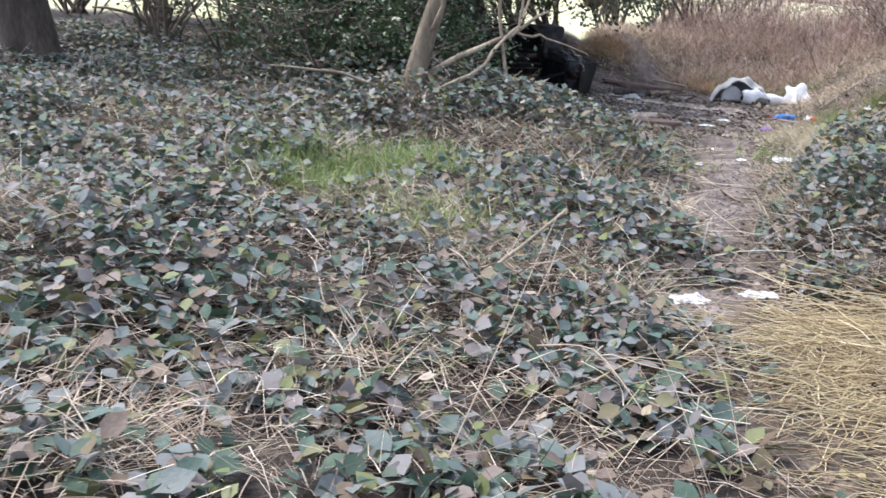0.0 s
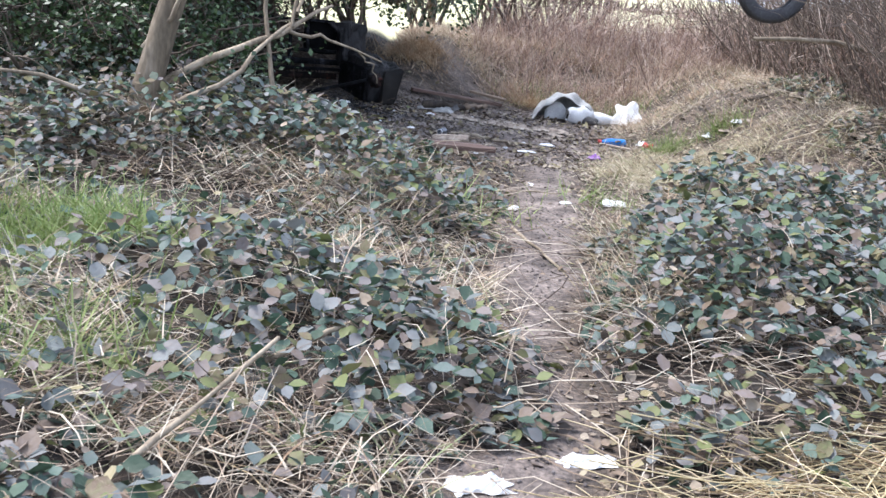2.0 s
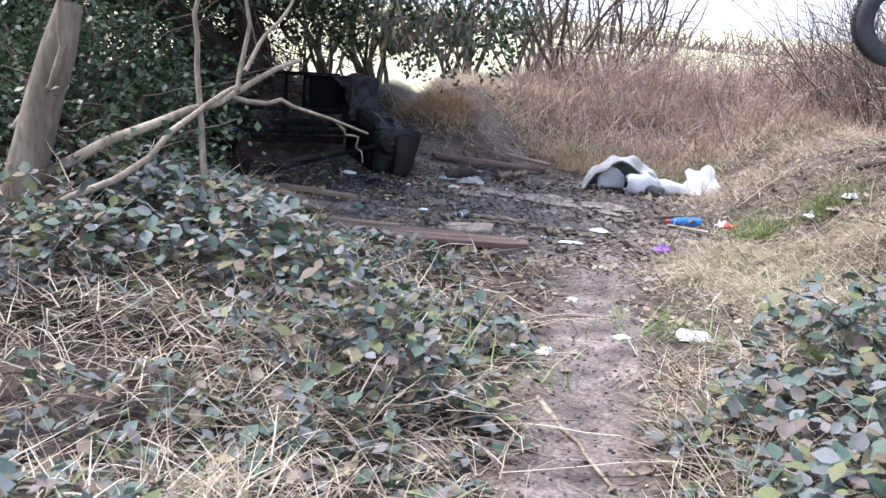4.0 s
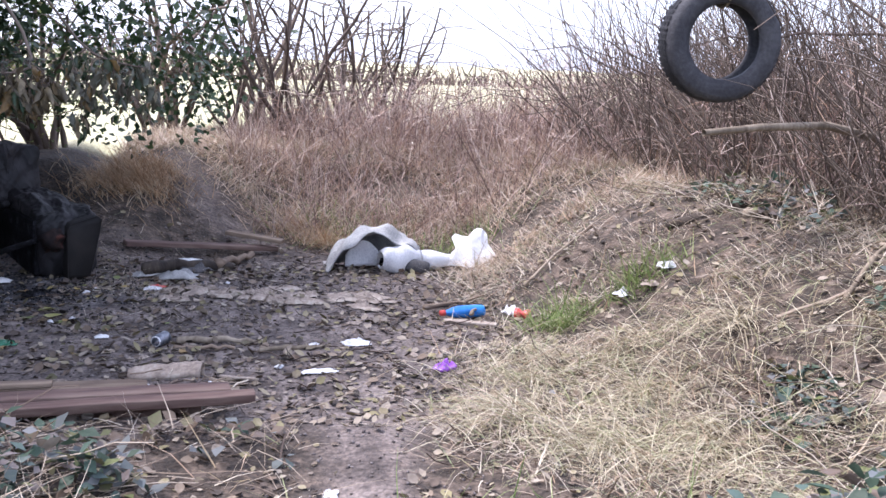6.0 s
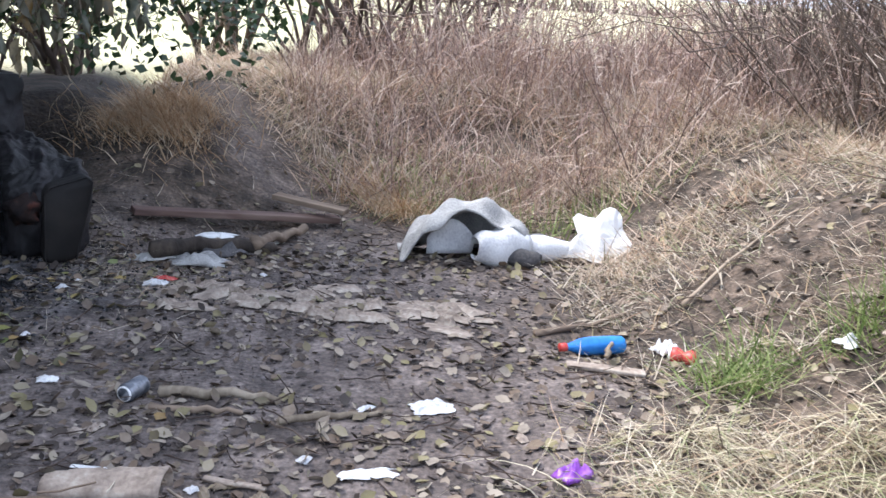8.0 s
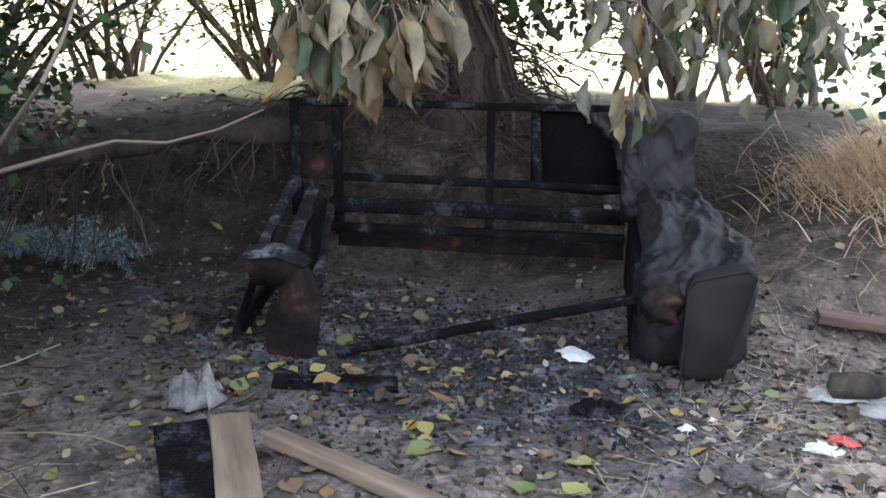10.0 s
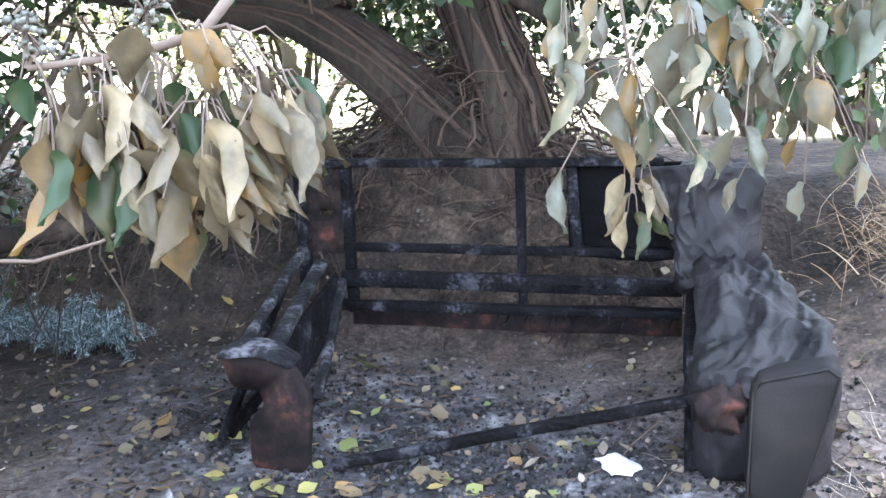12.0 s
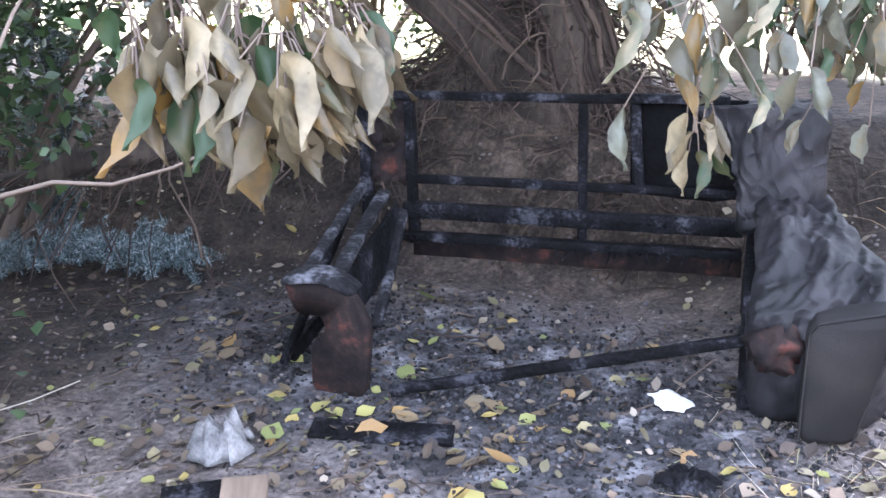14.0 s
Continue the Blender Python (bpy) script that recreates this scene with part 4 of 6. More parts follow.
def dead_trunk():
    o = np.array((-1.25, 9.1, 0.05))
    t = thing("broken_leaning_trunk", "pale barkless leaning trunk broken off above the brambles", "tree", tuple(o))
    l, r = grow((0, 0, 0), (0.24, 0.05, 1.0), 1.4, 0.10, bend=0.03)
    branch_set("trunk", [l], [np.array((0.115, 0.105, 0.10, 0.095, 0.09, 0.085, 0.06))], M_TRUNK, t, 12)
    for pts, r0, r1 in ((((-1.2, 9.1, 0.45), (-0.57, 9.2, 0.84), (-0.24, 9.62, 0.98), (0.06, 10.15, 1.16)), 0.032, 0.012),
                        (((-0.38, 9.58, 1.55), (-0.38, 9.58, 1.25), (-0.39, 9.51, 0.95), (-0.27, 9.23, 0.5), (-0.22, 9.15, 0.2)), 0.012, 0.022),
                        (((-0.24, 9.62, 0.98), (0.0, 9.9, 0.93), (0.15, 9.97, 0.89), (0.48, 10.13, 0.77)), 0.016, 0.006),
                        (((-0.2, 9.65, 1.0), (-0.16, 9.77, 1.25), (-0.2, 9.83, 1.47), (-0.3, 9.9, 1.9)), 0.016, 0.007),
                        (((-1.0, 8.8, 0.4), (-0.44, 8.84, 0.7), (-0.35, 9.4, 0.93), (-0.2, 9.73, 1.03)), 0.02, 0.012),
                        (((0.3, 10.05, 0.83), (0.42, 10.12, 0.72), (0.46, 10.11, 0.6)), 0.007, 0.004),
                        (((-0.18, 9.75, 1.1), (-0.12, 9.98, 1.27), (-0.02, 10.24, 1.48), (0.1, 10.5, 1.8)), 0.014, 0.006),
                        (((-1.15, 9.1, 0.8), (-0.9, 9.0, 1.1), (-0.8, 8.8, 1.5)), 0.02, 0.01),
                        (((-1.2, 9.0, 0.4), (-1.7, 8.8, 0.6), (-2.3, 8.5, 0.65)), 0.02, 0.008)):
        p = np.array(pts) - o
        tt, ss = np.linspace(0, 1, 9), np.linspace(0, 1, len(p))
        q = np.stack([np.interp(tt, ss, p[:, i]) for i in range(3)], 1)
        q[1:-1] = (q[:-2] + 2 * q[1:-1] + q[2:]) / 4 + rng.normal(0, 0.012, (7, 3))
        branch_set("branch", [q], [np.linspace(r0, r1, 9)], M_PALE, t, 7)
    return t


dead_trunk()


def hedge_bush(x, y, h, seed_leaf, label, leaf=M_IVY):
    t = thing("hedge_bush", label, "bush", (x, y, float(height(x, y)) - 0.05), group="hedge at the field edge")
    ls, rs, tips = [], [], []
    for i in range(16):
        a = rng.uniform(0, 6.28)
        l, r = grow((rng.normal(0, 0.12), rng.normal(0, 0.12), 0), (np.cos(a) * 0.45, np.sin(a) * 0.45, 1), h * rng.uniform(0.7, 1.15), rng.uniform(0.012, 0.035), bend=0.16)
        ls.append(l)
        rs.append(r)
        for j in range(5):
            s = l[rng.integers(2, 7)]
            a2 = rng.uniform(0, 6.28)
            l2, r2 = grow(s, (np.cos(a2), np.sin(a2), rng.uniform(-0.2, 0.8)), rng.uniform(0.3, 0.9), 0.007, bend=0.25)
            ls.append(l2)
            rs.append(r2)
            tips += list(l2[2:])
    branch_set("branchwork", ls, rs, M_TWIG, t, 4)
    if seed_leaf:
        tips = np.array(tips)
        foliage("crown", leaf, t, tips[rng.uniform(0, 1, len(tips)) < seed_leaf], 12, 0.13, (0.03, 0.06))
    return t


for x, y, h, lf in ((-1.2, 10.5, 1.4, 1.0), (-1.55, 10.5, 1.6, 0.45), (-1.15, 10.3, 1.2, 1.0), (-2.3, 10.2, 1.1, 0.6), (-2.1, 11.3, 1.7, 0.6), (-3.0, 12.6, 1.8, 0.35), (-3.8, 13.2, 2.0, 0.3), (-5.2, 13.6, 2.0, 0.2), (-2.2, 10.6, 1.3, 0.5), (-6.6, 14.0, 2.2, 0.3), (-3.4, 11.4, 1.4, 0.25), (-4.6, 12.0, 1.5, 0.2)):
    hedge_bush(x, y, h, lf, "straggling half-leafless hedge bush beside the brambles")
for x, y, h, lf in ((-0.5, 15.9, 1.5, 0.22), (0.15, 16.1, 1.6, 0.2), (-2.5, 15.7, 1.5, 0.35), (-3.3, 15.4, 1.6, 0.35), (-4.2, 14.9, 1.5, 0.3)):
    hedge_bush(x, y, h, lf, "light green half-bare shrub at the edge of the field", M_LIGHTLEAF)
for x, y, h in ((2.0, 17.4, 2.4), (2.5, 17.0, 2.2), (3.2, 18.2, 2.0), (1.2, 17.9, 2.2), (3.9, 18.8, 1.6)):
    hedge_bush(x, y, h, 0.0, "bare many-stemmed shrub at the edge of the field")


def dark_tree(x, y):
    t = thing("field_edge_tree", "thick dark trunk of a tree at the field's edge", "tree", (x, y, float(height(x, y)) - 0.05))
    l, r = grow((0, 0, 0), (-0.2, 0, 1), 5.5, 0.32, bend=0.04)
    branch_set("trunk", [l], [r], M_BARK, t, 12)
    ls, rs, tips = [], [], []
    for i in range(22):
        a = rng.uniform(0, 6.28)
        b, c = grow(l[rng.integers(2, 7)], (np.cos(a), np.sin(a), 0.35), rng.uniform(1.2, 2.6), 0.05, bend=0.2)
        ls.append(b)
        rs.append(c)
        tips += list(b[3:])
    branch_set("limbwork", ls, rs, M_BARK, t, 5)
    foliage("crown", M_IVY, t, np.array([p for p in tips if p[2] > 2.4]) + np.array((0, 0, 0.4)), 30, 0.3, (0.04, 0.08))
    return t


dark_tree(-5.5, 10.7)


def tyre_tree():
    t = thing("bare_thorn_tree", "bare grey thorn tree with a broken pale limb", "tree", (5.6, 11.6, 0.7))
    l, r = grow((0, 0, -0.1), (0.1, 0.2, 1), 3.6, 0.11, bend=0.05)
    branch_set("trunk", [l], [r], M_BARK, t, 9)
    limb = np.array([(0.1, 0.2, 1.9), (-0.5, -0.05, 2.25), (-1.1, -0.35, 2.35), (-1.76, -0.65, 2.3), (-2.2, -0.8, 2.45)])
    branch_set("limb", [limb], [np.linspace(0.06, 0.025, 5)], M_BARK, t, 7)
    stick = np.array([(0.05, 0.1, 0.55), (-0.55, -0.45, 0.5), (-1.1, -0.68, 0.58), (-1.6, -0.85, 0.57), (-1.95, -0.92, 0.54)])
    branch_set("broken_limb", [stick], [np.linspace(0.03, 0.016, 5)], M_PALE, t, 7, "pale broken limb")
    ls, rs = [], []
    for i in range(60):
        a = rng.uniform(0, 6.28)
        b, c = grow(l[rng.integers(1, 7)], (np.cos(a), np.sin(a), rng.uniform(-0.3, 0.6)), rng.uniform(0.5, 1.6), 0.012, bend=0.22)
        ls.append(b)
        rs.append(c)
    branch_set("twigwork", ls, rs, M_TWIG, t, 4)


tyre_tree()

# thorny thicket behind the tyre
n = 3800
qx, qy = rng.uniform(4.75, 7.6, n), rng.uniform(9.2, 15.2, n)
th = arcs(on_ground(qx, qy), rng.uniform(0, 6.28, n), rng.uniform(0.7, 2.7, n), rng.uniform(0.7, 0.99, n), rng.uniform(0.0, 0.45, n), k=7, wander=0.06)
stuff("thorn_thicket", tubes("thorn_thicket", th, rng.uniform(0.002, 0.007, (n, 1)) * np.linspace(1, 0.4, 7), 4), M_TWIG, "dark tangled thorny stems on the bank", "thicket")

# long flattened grass on the bank's foot
def grass_clump(x0, y0, r, count, lo, hi, mat, label, rise=(0.25, 0.75), droop=(0.35, 0.8)):
    ax = rng.uniform(0, 6.28, count)
    rad_ = np.abs(rng.normal(0, r, count))
    ln = arcs(on_ground(x0 + rad_ * np.cos(ax), y0 + rad_ * np.sin(ax), 0.03), rng.normal(rng.uniform(2.5, 5.0), 1.0, count), rng.uniform(lo, hi, count), rng.uniform(*rise, count), rng.uniform(*droop, count), k=7, wander=0.05)
    ln[:, :, 2] = np.maximum(ln[:, :, 2], height(ln[:, :, 0], ln[:, :, 1]) + 0.008)
    stuff("grass_clump", ribbons("grass_clump", ln, rng.uniform(0.0014, 0.0036, count)), mat, label, "grass")


for hx0, hy0, rr, cnt in ((2.6, 10.2, 0.2, 260), (0.75, 8.35, 0.16, 170), (0.95, 9.0, 0.16, 150), (0.35, 8.2, 0.18, 160), (1.0, 7.4, 0.12, 120), (-0.3, 5.36, 0.2, 260), (0.0, 4.95, 0.16, 160), (0.09, 5.15, 0.16, 140), (0.7, 8.7, 0.16, 220)):
    grass_clump(hx0, hy0, rr, cnt, 0.15, 0.45, M_DRY, "pale collapsed clump of long dry grass")
for hx0, hy0, rr, cnt in ((2.62, 10.25, 0.26, 384), (3.48, 11.0, 0.26, 322), (3.83, 10.5, 0.28, 384), (2.92, 9.86, 0.28, 446), (3.3, 9.8, 0.28, 446), (3.3, 9.24, 0.28, 347), (4.1, 9.95, 0.28, 297), (2.9, 10.75, 0.24, 322), (2.75, 8.8, 0.26, 223), (3.3, 10.4, 0.25, 396), (3.0, 11.2, 0.18, 161), (3.9, 9.2, 0.26, 186)):
    grass_clump(hx0, hy0, rr, cnt, 0.18, 0.5, M_CREAM, "cream-coloured collapsed clump of long winter grass")
for hx0, hy0, rr, cnt in ((1.0, 14.5, 0.19, 1100), (0.8, 14.7, 0.2, 700), (1.14, 14.75, 0.17, 500), (2.42, 14.3, 0.12, 260), (2.25, 14.55, 0.16, 260)):
    grass_clump(hx0, hy0, rr, cnt, 0.2, 0.45, M_RUSTY, "orange-tan tussock of dead grass on the bank", (0.5, 0.95), (0.3, 0.8))


# ---------------------------------------------------------------- the burnt sofa
def hz(x, y):
    return float(height(x, y))


def bar(a, b, w, d, bevel=0.008, cuts=6, rough=0.003):
    """A squared bar from a to b."""
    a, b = Vector(a), Vector(b)
    bm = box_bm(((b - a).length, w, d), bevel, cuts=cuts, rough=rough)
    turn = (b - a).to_track_quat("X", "Z").to_matrix().to_4x4()
    bmesh.ops.transform(bm, matrix=Matrix.Translation((a + b) / 2) @ turn, verts=bm.verts)
    return bm


def profile_solid(outline, x0, x1, bulge=0.0, steps=8, wrinkle=0.0, seed=0):
    """A solid whose side outline (y, z points) is carried from x0 to x1, with rounded, wrinkled skin."""
    bm = bmesh.new()
    rows = []
    c = Vector((0, sum(p[0] for p in outline) / len(outline), sum(p[1] for p in outline) / len(outline)))
    for i in range(steps + 1):
        t = i / steps
        s = 1 - 0.10 * abs(2 * t - 1) ** 6
        row = []
        for y, z in outline:
            p = Vector((x0 + (x1 - x0) * t, c.y + (y - c.y) * s, c.z + (z - c.z) * s))
            q = p * 9 + Vector((seed, 0, 0))
            w = wrinkle * (noise.noise(q) + 0.6 * noise.noise(Vector((q.x * 2.6, q.y * 1.2, q.z * 1.2))))
            p += Vector((w, w * 0.5, w))
            row.append(bm.verts.new(p))
        rows.append(row)
    m = len(outline)
    for i in range(steps):
        for j in range(m):
            bm.faces.new((rows[i][j], rows[i][(j + 1) % m], rows[i + 1][(j + 1) % m], rows[i + 1][j]))
    bm.faces.new(rows[0][::-1])
    bm.faces.new(rows[-1])
    bmesh.ops.recalc_face_normals(bm, faces=bm.faces)
    for f in bm.faces:
        f.smooth = True
    return bm


def front_solid(outline, y0, y1, wrinkle=0.006, seed=0):
    """A solid whose front outline (x, z points) is carried from y0 to y1."""
    bm = profile_solid([(x, z) for x, z in outline], y0, y1, wrinkle=wrinkle, seed=seed, steps=8)
    for v in bm.verts:
        v.co = Vector((v.co.y, v.co.x, v.co.z))
    bmesh.ops.recalc_face_normals(bm, faces=bm.faces)
    return bm


def dense(outline, k=4):
    """The outline with k points to each side, corners eased."""
    out = []
    n = len(outline)
    for i in range(n):
        (y0, z0), (y1, z1) = outline[i], outline[(i + 1) % n]
        for j in range(k):
            t = j / k
            out.append((y0 + (y1 - y0) * t, z0 + (z1 - z0) * t))
    for _ in range(2):
        out = [((out[i - 1][0] + 2 * out[i][0] + out[(i + 1) % len(out)][0]) / 4, (out[i - 1][1] + 2 * out[i][1] + out[(i + 1) % len(out)][1]) / 4) for i in range(len(out))]
    return out


def creased(bm, depth, across, along):
    """Sinks folds into a cloth-covered solid: long slanting creases with smaller ones between."""
    bm.normal_update()
    move = []
    for v in bm.verts:
        q = v.co
        w = noise.noise_vector(q * 3.0) * 0.25
        a = Vector(((q.x - 0.7 * q.z) * across, q.y * along + 0.8 * q.z, q.z * along)) + w
        big = 1 - 2.2 * abs(noise.noise(a))
        mid = 1 - 2.2 * abs(noise.noise(Vector((a.x * 2.3 + a.y, a.y * 2.1, a.z * 2.0 + 5)) + w * 2))
        fine = 1 - 2.2 * abs(noise.noise(Vector((a.x * 5.0 - a.y * 2, a.y * 4.5, a.z * 4.0 + 9))))
        soft = 0.35 + 0.65 * min(1.0, max(0.0, (q.z - 0.12) / 0.25))
        move.append(v.normal * depth * soft * (big + 0.5 * mid + 0.25 * fine - 0.7))
    for v, m in zip(bm.verts, move):
        v.co += m


def burnt_sofa():
    s = thing("burnt_sofa", "burnt-out two-seat sofa, charred timber frame with sooty fabric on one arm", "sofa", (-0.565, 13.71, 0), (0, 0, 23))
    for name, bm, mat, label in (
        ("top_rail", bar((-0.86, 0, 0.815), (0.55, 0, 0.815), 0.045, 0.032), M_CHAR, ""),
        ("back_post", bar((-0.84, 0, 0.3), (-0.84, 0, 0.83), 0.05, 0.045), M_CHAR, ""),
        ("back_post", bar((-0.65, 0, 0.22), (-0.65, 0, 0.80), 0.045, 0.04), M_CHAR, ""),
        ("back_post", bar((0.03, 0.0, 0.25), (0.03, 0.0, 0.80), 0.04, 0.035), M_CHAR, ""),
        ("mid_rail", bar((-0.65, 0, 0.485), (0.6, 0, 0.475), 0.035, 0.035), M_CHAR, ""),
        ("seat_rail", bar((-0.68, -0.03, 0.365), (0.62, -0.03, 0.355), 0.05, 0.065), M_CHAR, ""),
        ("lower_rail", bar((-0.66, -0.12, 0.285), (0.62, -0.12, 0.285), 0.05, 0.035), M_CHAR, "blistered charred rail"),
        ("base_rail", bar((-0.66, 0.0, 0.20), (0.62, 0.0, 0.19), 0.02, 0.07), M_RUST, "scorched red-brown board"),
        ("fallen_bar", bar((0.66, -0.88, 0.285), (-0.43, -0.94, 0.03), 0.032, 0.034, cuts=9, rough=0.004), M_CHAR, "charred bar slumped to the ground"),
        ("arm_slat", bar((-0.84, -0.06, 0.46), (-0.73, -0.93, 0.36), 0.035, 0.03), M_ASHWOOD, ""),
        ("arm_slat", bar((-0.75, -0.06, 0.44), (-0.61, -0.93, 0.375), 0.05, 0.025), M_ASHWOOD, "ash-grey burnt slat"),
        ("arm_slat", bar((-0.68, -0.04, 0.36), (-0.64, -0.50, 0.05), 0.04, 0.03), M_ASHWOOD, "ash-grey burnt slat"),
        ("arm_board", bar((-0.70, -0.05, 0.30), (-0.62, -0.85, 0.26), 0.018, 0.2), M_CHAR, "blackened inner board of the arm"),
        ("arm_slat", bar((-0.88, -0.08, 0.40), (-0.84, -0.86, 0.05), 0.03, 0.03), M_CHAR, ""),
        ("side_rail", bar((-0.86, -0.08, 0.12), (-0.84, -0.80, 0.05), 0.03, 0.06), M_CHAR, ""),
    ):
        part(name, bm, mat, s, label)
    # blisters that hang below the two seat rails
    n = 110
    bx_ = rng.uniform(-0.62, 0.6, n)
    low = rng.uniform(0, 1, n) < 0.6
    b0 = np.stack([bx_, np.where(low, -0.145, -0.06), np.where(low, 0.275, 0.365)], 1)
    dl = arcs(b0, rng.uniform(0, 6.28, n), 0.006 + 0.05 * rng.uniform(0, 1, n) ** 2.5, np.full(n, -0.95), np.zeros(n), k=3)
    part("char_crust", tubes("char_crust", dl, np.linspace(0.007, 0.002, 3)[None], 5), M_CHAR, s, "hanging drips of melted foam")["kind"] = "stuff"
    # burnt panel with a hole between the two left posts
    bm = bmesh.new()
    g = {}
    for i in range(9):
        for j in range(15):
            g[i, j] = bm.verts.new((-0.82 + 0.15 * i / 8, -0.01 + rng.normal(0, 0.004), 0.47 + 0.33 * j / 14))
    for i in range(8):
        for j in range(14):
            if ((i - 4.2) / 2.2) ** 2 + ((j - 8) / 2.6) ** 2 > 1 + 0.5 * rng.normal() * 0.3:
                bm.faces.new((g[i, j], g[i + 1, j], g[i + 1, j + 1], g[i, j + 1]))
    bmesh.ops.delete(bm, geom=[v for v in bm.verts if not v.link_faces], context="VERTS")
    bmesh.ops.solidify(bm, geom=bm.faces[:], thickness=0.008)
    part("back_panel", bm, M_RUST, s, "scorched board with a burnt hole")
    # the front of the burnt arm: a broad head on a narrower foot
    stub = front_solid(dense([(-0.77, 0.395), (-0.64, 0.415), (-0.53, 0.36), (-0.475, 0.26), (-0.49, 0.13), (-0.51, 0.0), (-0.695, 0.0), (-0.69, 0.17), (-0.625, 0.235), (-0.64, 0.285), (-0.74, 0.285)], 6), -0.965, -0.92, 0.004, 2)
    board = part("arm_front", stub, M_RUST, s, "red-scorched hooked front board of the burnt arm")
    part("arm_top", front_solid(dense([(-0.785, 0.375), (-0.76, 0.405), (-0.64, 0.425), (-0.52, 0.365), (-0.53, 0.345), (-0.64, 0.40), (-0.75, 0.38)], 3), -0.975, -0.86, 0.004, 4), M_ASHWOOD, board, "ash-grey burnt arm top")
    # the arm and back end that kept their cover
    wing = profile_solid(dense([(-0.22, 0.40), (-0.20, 0.835), (0.02, 0.835), (0.04, 0.3)], 20), 0.60, 0.87, wrinkle=0.004, seed=1, steps=30)
    creased(wing, 0.016, 5.0, 2.0)
    part("back_wing", wing, M_FABRIC, s, "sooty fabric-covered back end")

    def flap(u, v):
        # the cover that sags from the top rail, torn along its inner edge
        tear = 0.05 * noise.noise(Vector((v * 4, 1, 5))) + 0.02 * noise.noise(Vector((v * 15, 2, 5)))
        inner = float(np.interp(v, [0, 0.25, 0.6, 1], [0.42, 0.53, 0.58, 0.61])) + tear
        return (inner + (0.66 - inner) * u, -0.21 + 0.02 * noise.noise(Vector((u * 4, v * 5, 2))) + 0.1 * (1 - u) * (1 - v), 0.842 - 0.40 * v - 0.03 * (1 - u) * (1 - v))
    part("torn_cover", sheet_bm(10, 26, flap, 0.006), M_FABRIC, s, "sagging torn edge of the back cover")
    arm = profile_solid(dense([(-0.88, 0.03), (-0.93, 0.34), (-0.88, 0.425), (-0.7, 0.475), (-0.45, 0.50), (-0.2, 0.515), (0.02, 0.5), (0.0, 0.04), (-0.5, 0.03)], 22), 0.66, 0.95, steps=44)
    for v in arm.verts:
        # narrow at the back, flaring to the front
        v.co.x = 0.66 + (v.co.x - 0.66) * (0.22 + 0.15 * float(smooth01(0.1, 0.85, -v.co.y))) / 0.29
    creased(arm, 0.034, 5.5, 1.8)
    part("covered_arm", arm, M_FABRIC, s, "arm in wrinkled grey sooty fabric")
    front = front_solid(dense([(0.795, 0.02), (0.80, 0.355), (0.825, 0.39), (1.0, 0.435), (1.035, 0.41), (1.01, 0.30), (0.945, 0.02)], 8), -0.98, -0.87, 0.006, 4)
    panel = part("arm_front", front, M_FRONT, s, "brown-grey fabric front of the arm")
    part("piping", tubes("piping", np.array([[(0.80, -0.98, 0.03), (0.805, -0.98, 0.35), (0.83, -0.98, 0.385), (0.995, -0.98, 0.428), (1.025, -0.98, 0.405), (1.005, -0.98, 0.30), (0.94, -0.98, 0.03)]]), np.full((1, 7), 0.004), 6), M_FRONT, panel, "seam along the arm front")
    part("arm_knuckle", blob_bm((0.075, 0.055, 0.075), (0.72, -0.93, 0.285), rough=0.32, seed=6), M_RUST, s, "charred red-brown joint")
    part("inner_arm", box_bm((0.05, 0.8, 0.36), 0.01, (0.655, -0.45, 0.22), cuts=4, rough=0.006), M_CHAR, s)
    # flat board whose black paints in the shade behind the torn cover
    part("side_panel", box_bm((0.44, 0.02, 0.36), 0.006, (0.42, 0.03, 0.63), cuts=3, rough=0.012), M_HOLLOW, s, "sooty back board, blackened as the dark hollow")
    part("back_brace", bar((0.22, -0.005, 0.80), (0.24, 0.0, 0.47), 0.03, 0.04), M_CHAR, s)
    return s


burnt_sofa()


# ---------------------------------------------------------------- timber and boards
def plank(name, label, a, b, w, d, mat, category="plank", group="", roll=0):
    """A loose board between two ends, its middle in x, y, z."""
    a, b = Vector(a), Vector(b)
    ob = part(name, box_bm(((b - a).length, w, d), 0.005, cuts=7, rough=0.0025), mat)
    ob.matrix_world = Matrix.Translation((a + b) / 2) @ (b - a).to_track_quat("X", "Z").to_matrix().to_4x4() @ pose(0, 0, 0, roll)
    return tagged(ob, label, category, group)


G1 = "heap of weathered planks"
plank("timber_plank", "long narrow red-brown plank along the front of the heap", (0.05, 10.38, 0.105), (1.52, 10.47, 0.095), 0.06, 0.04, M_PLANK, group=G1, roll=8)
plank("timber_plank", "wide red-brown weathered plank on the heap", (0.05, 10.50, 0.115), (1.42, 10.57, 0.10), 0.13, 0.03, M_PLANK, group=G1, roll=-3)
plank("timber_plank", "grey-brown plank at the back of the heap", (0.0, 10.72, 0.07), (1.08, 10.74, 0.06), 0.14, 0.04, M_WOOD, group=G1, roll=3)
plank("timber_plank", "mossy split plank on the heap", (0.0, 10.63, 0.135), (0.7, 10.67, 0.12), 0.09, 0.022, M_WOOD, group=G1, roll=-8)
plank("timber_plank", "narrow dark plank under the heap", (0.2, 10.54, 0.04), (1.30, 10.58, 0.04), 0.08, 0.08, M_PLANK, group=G1)
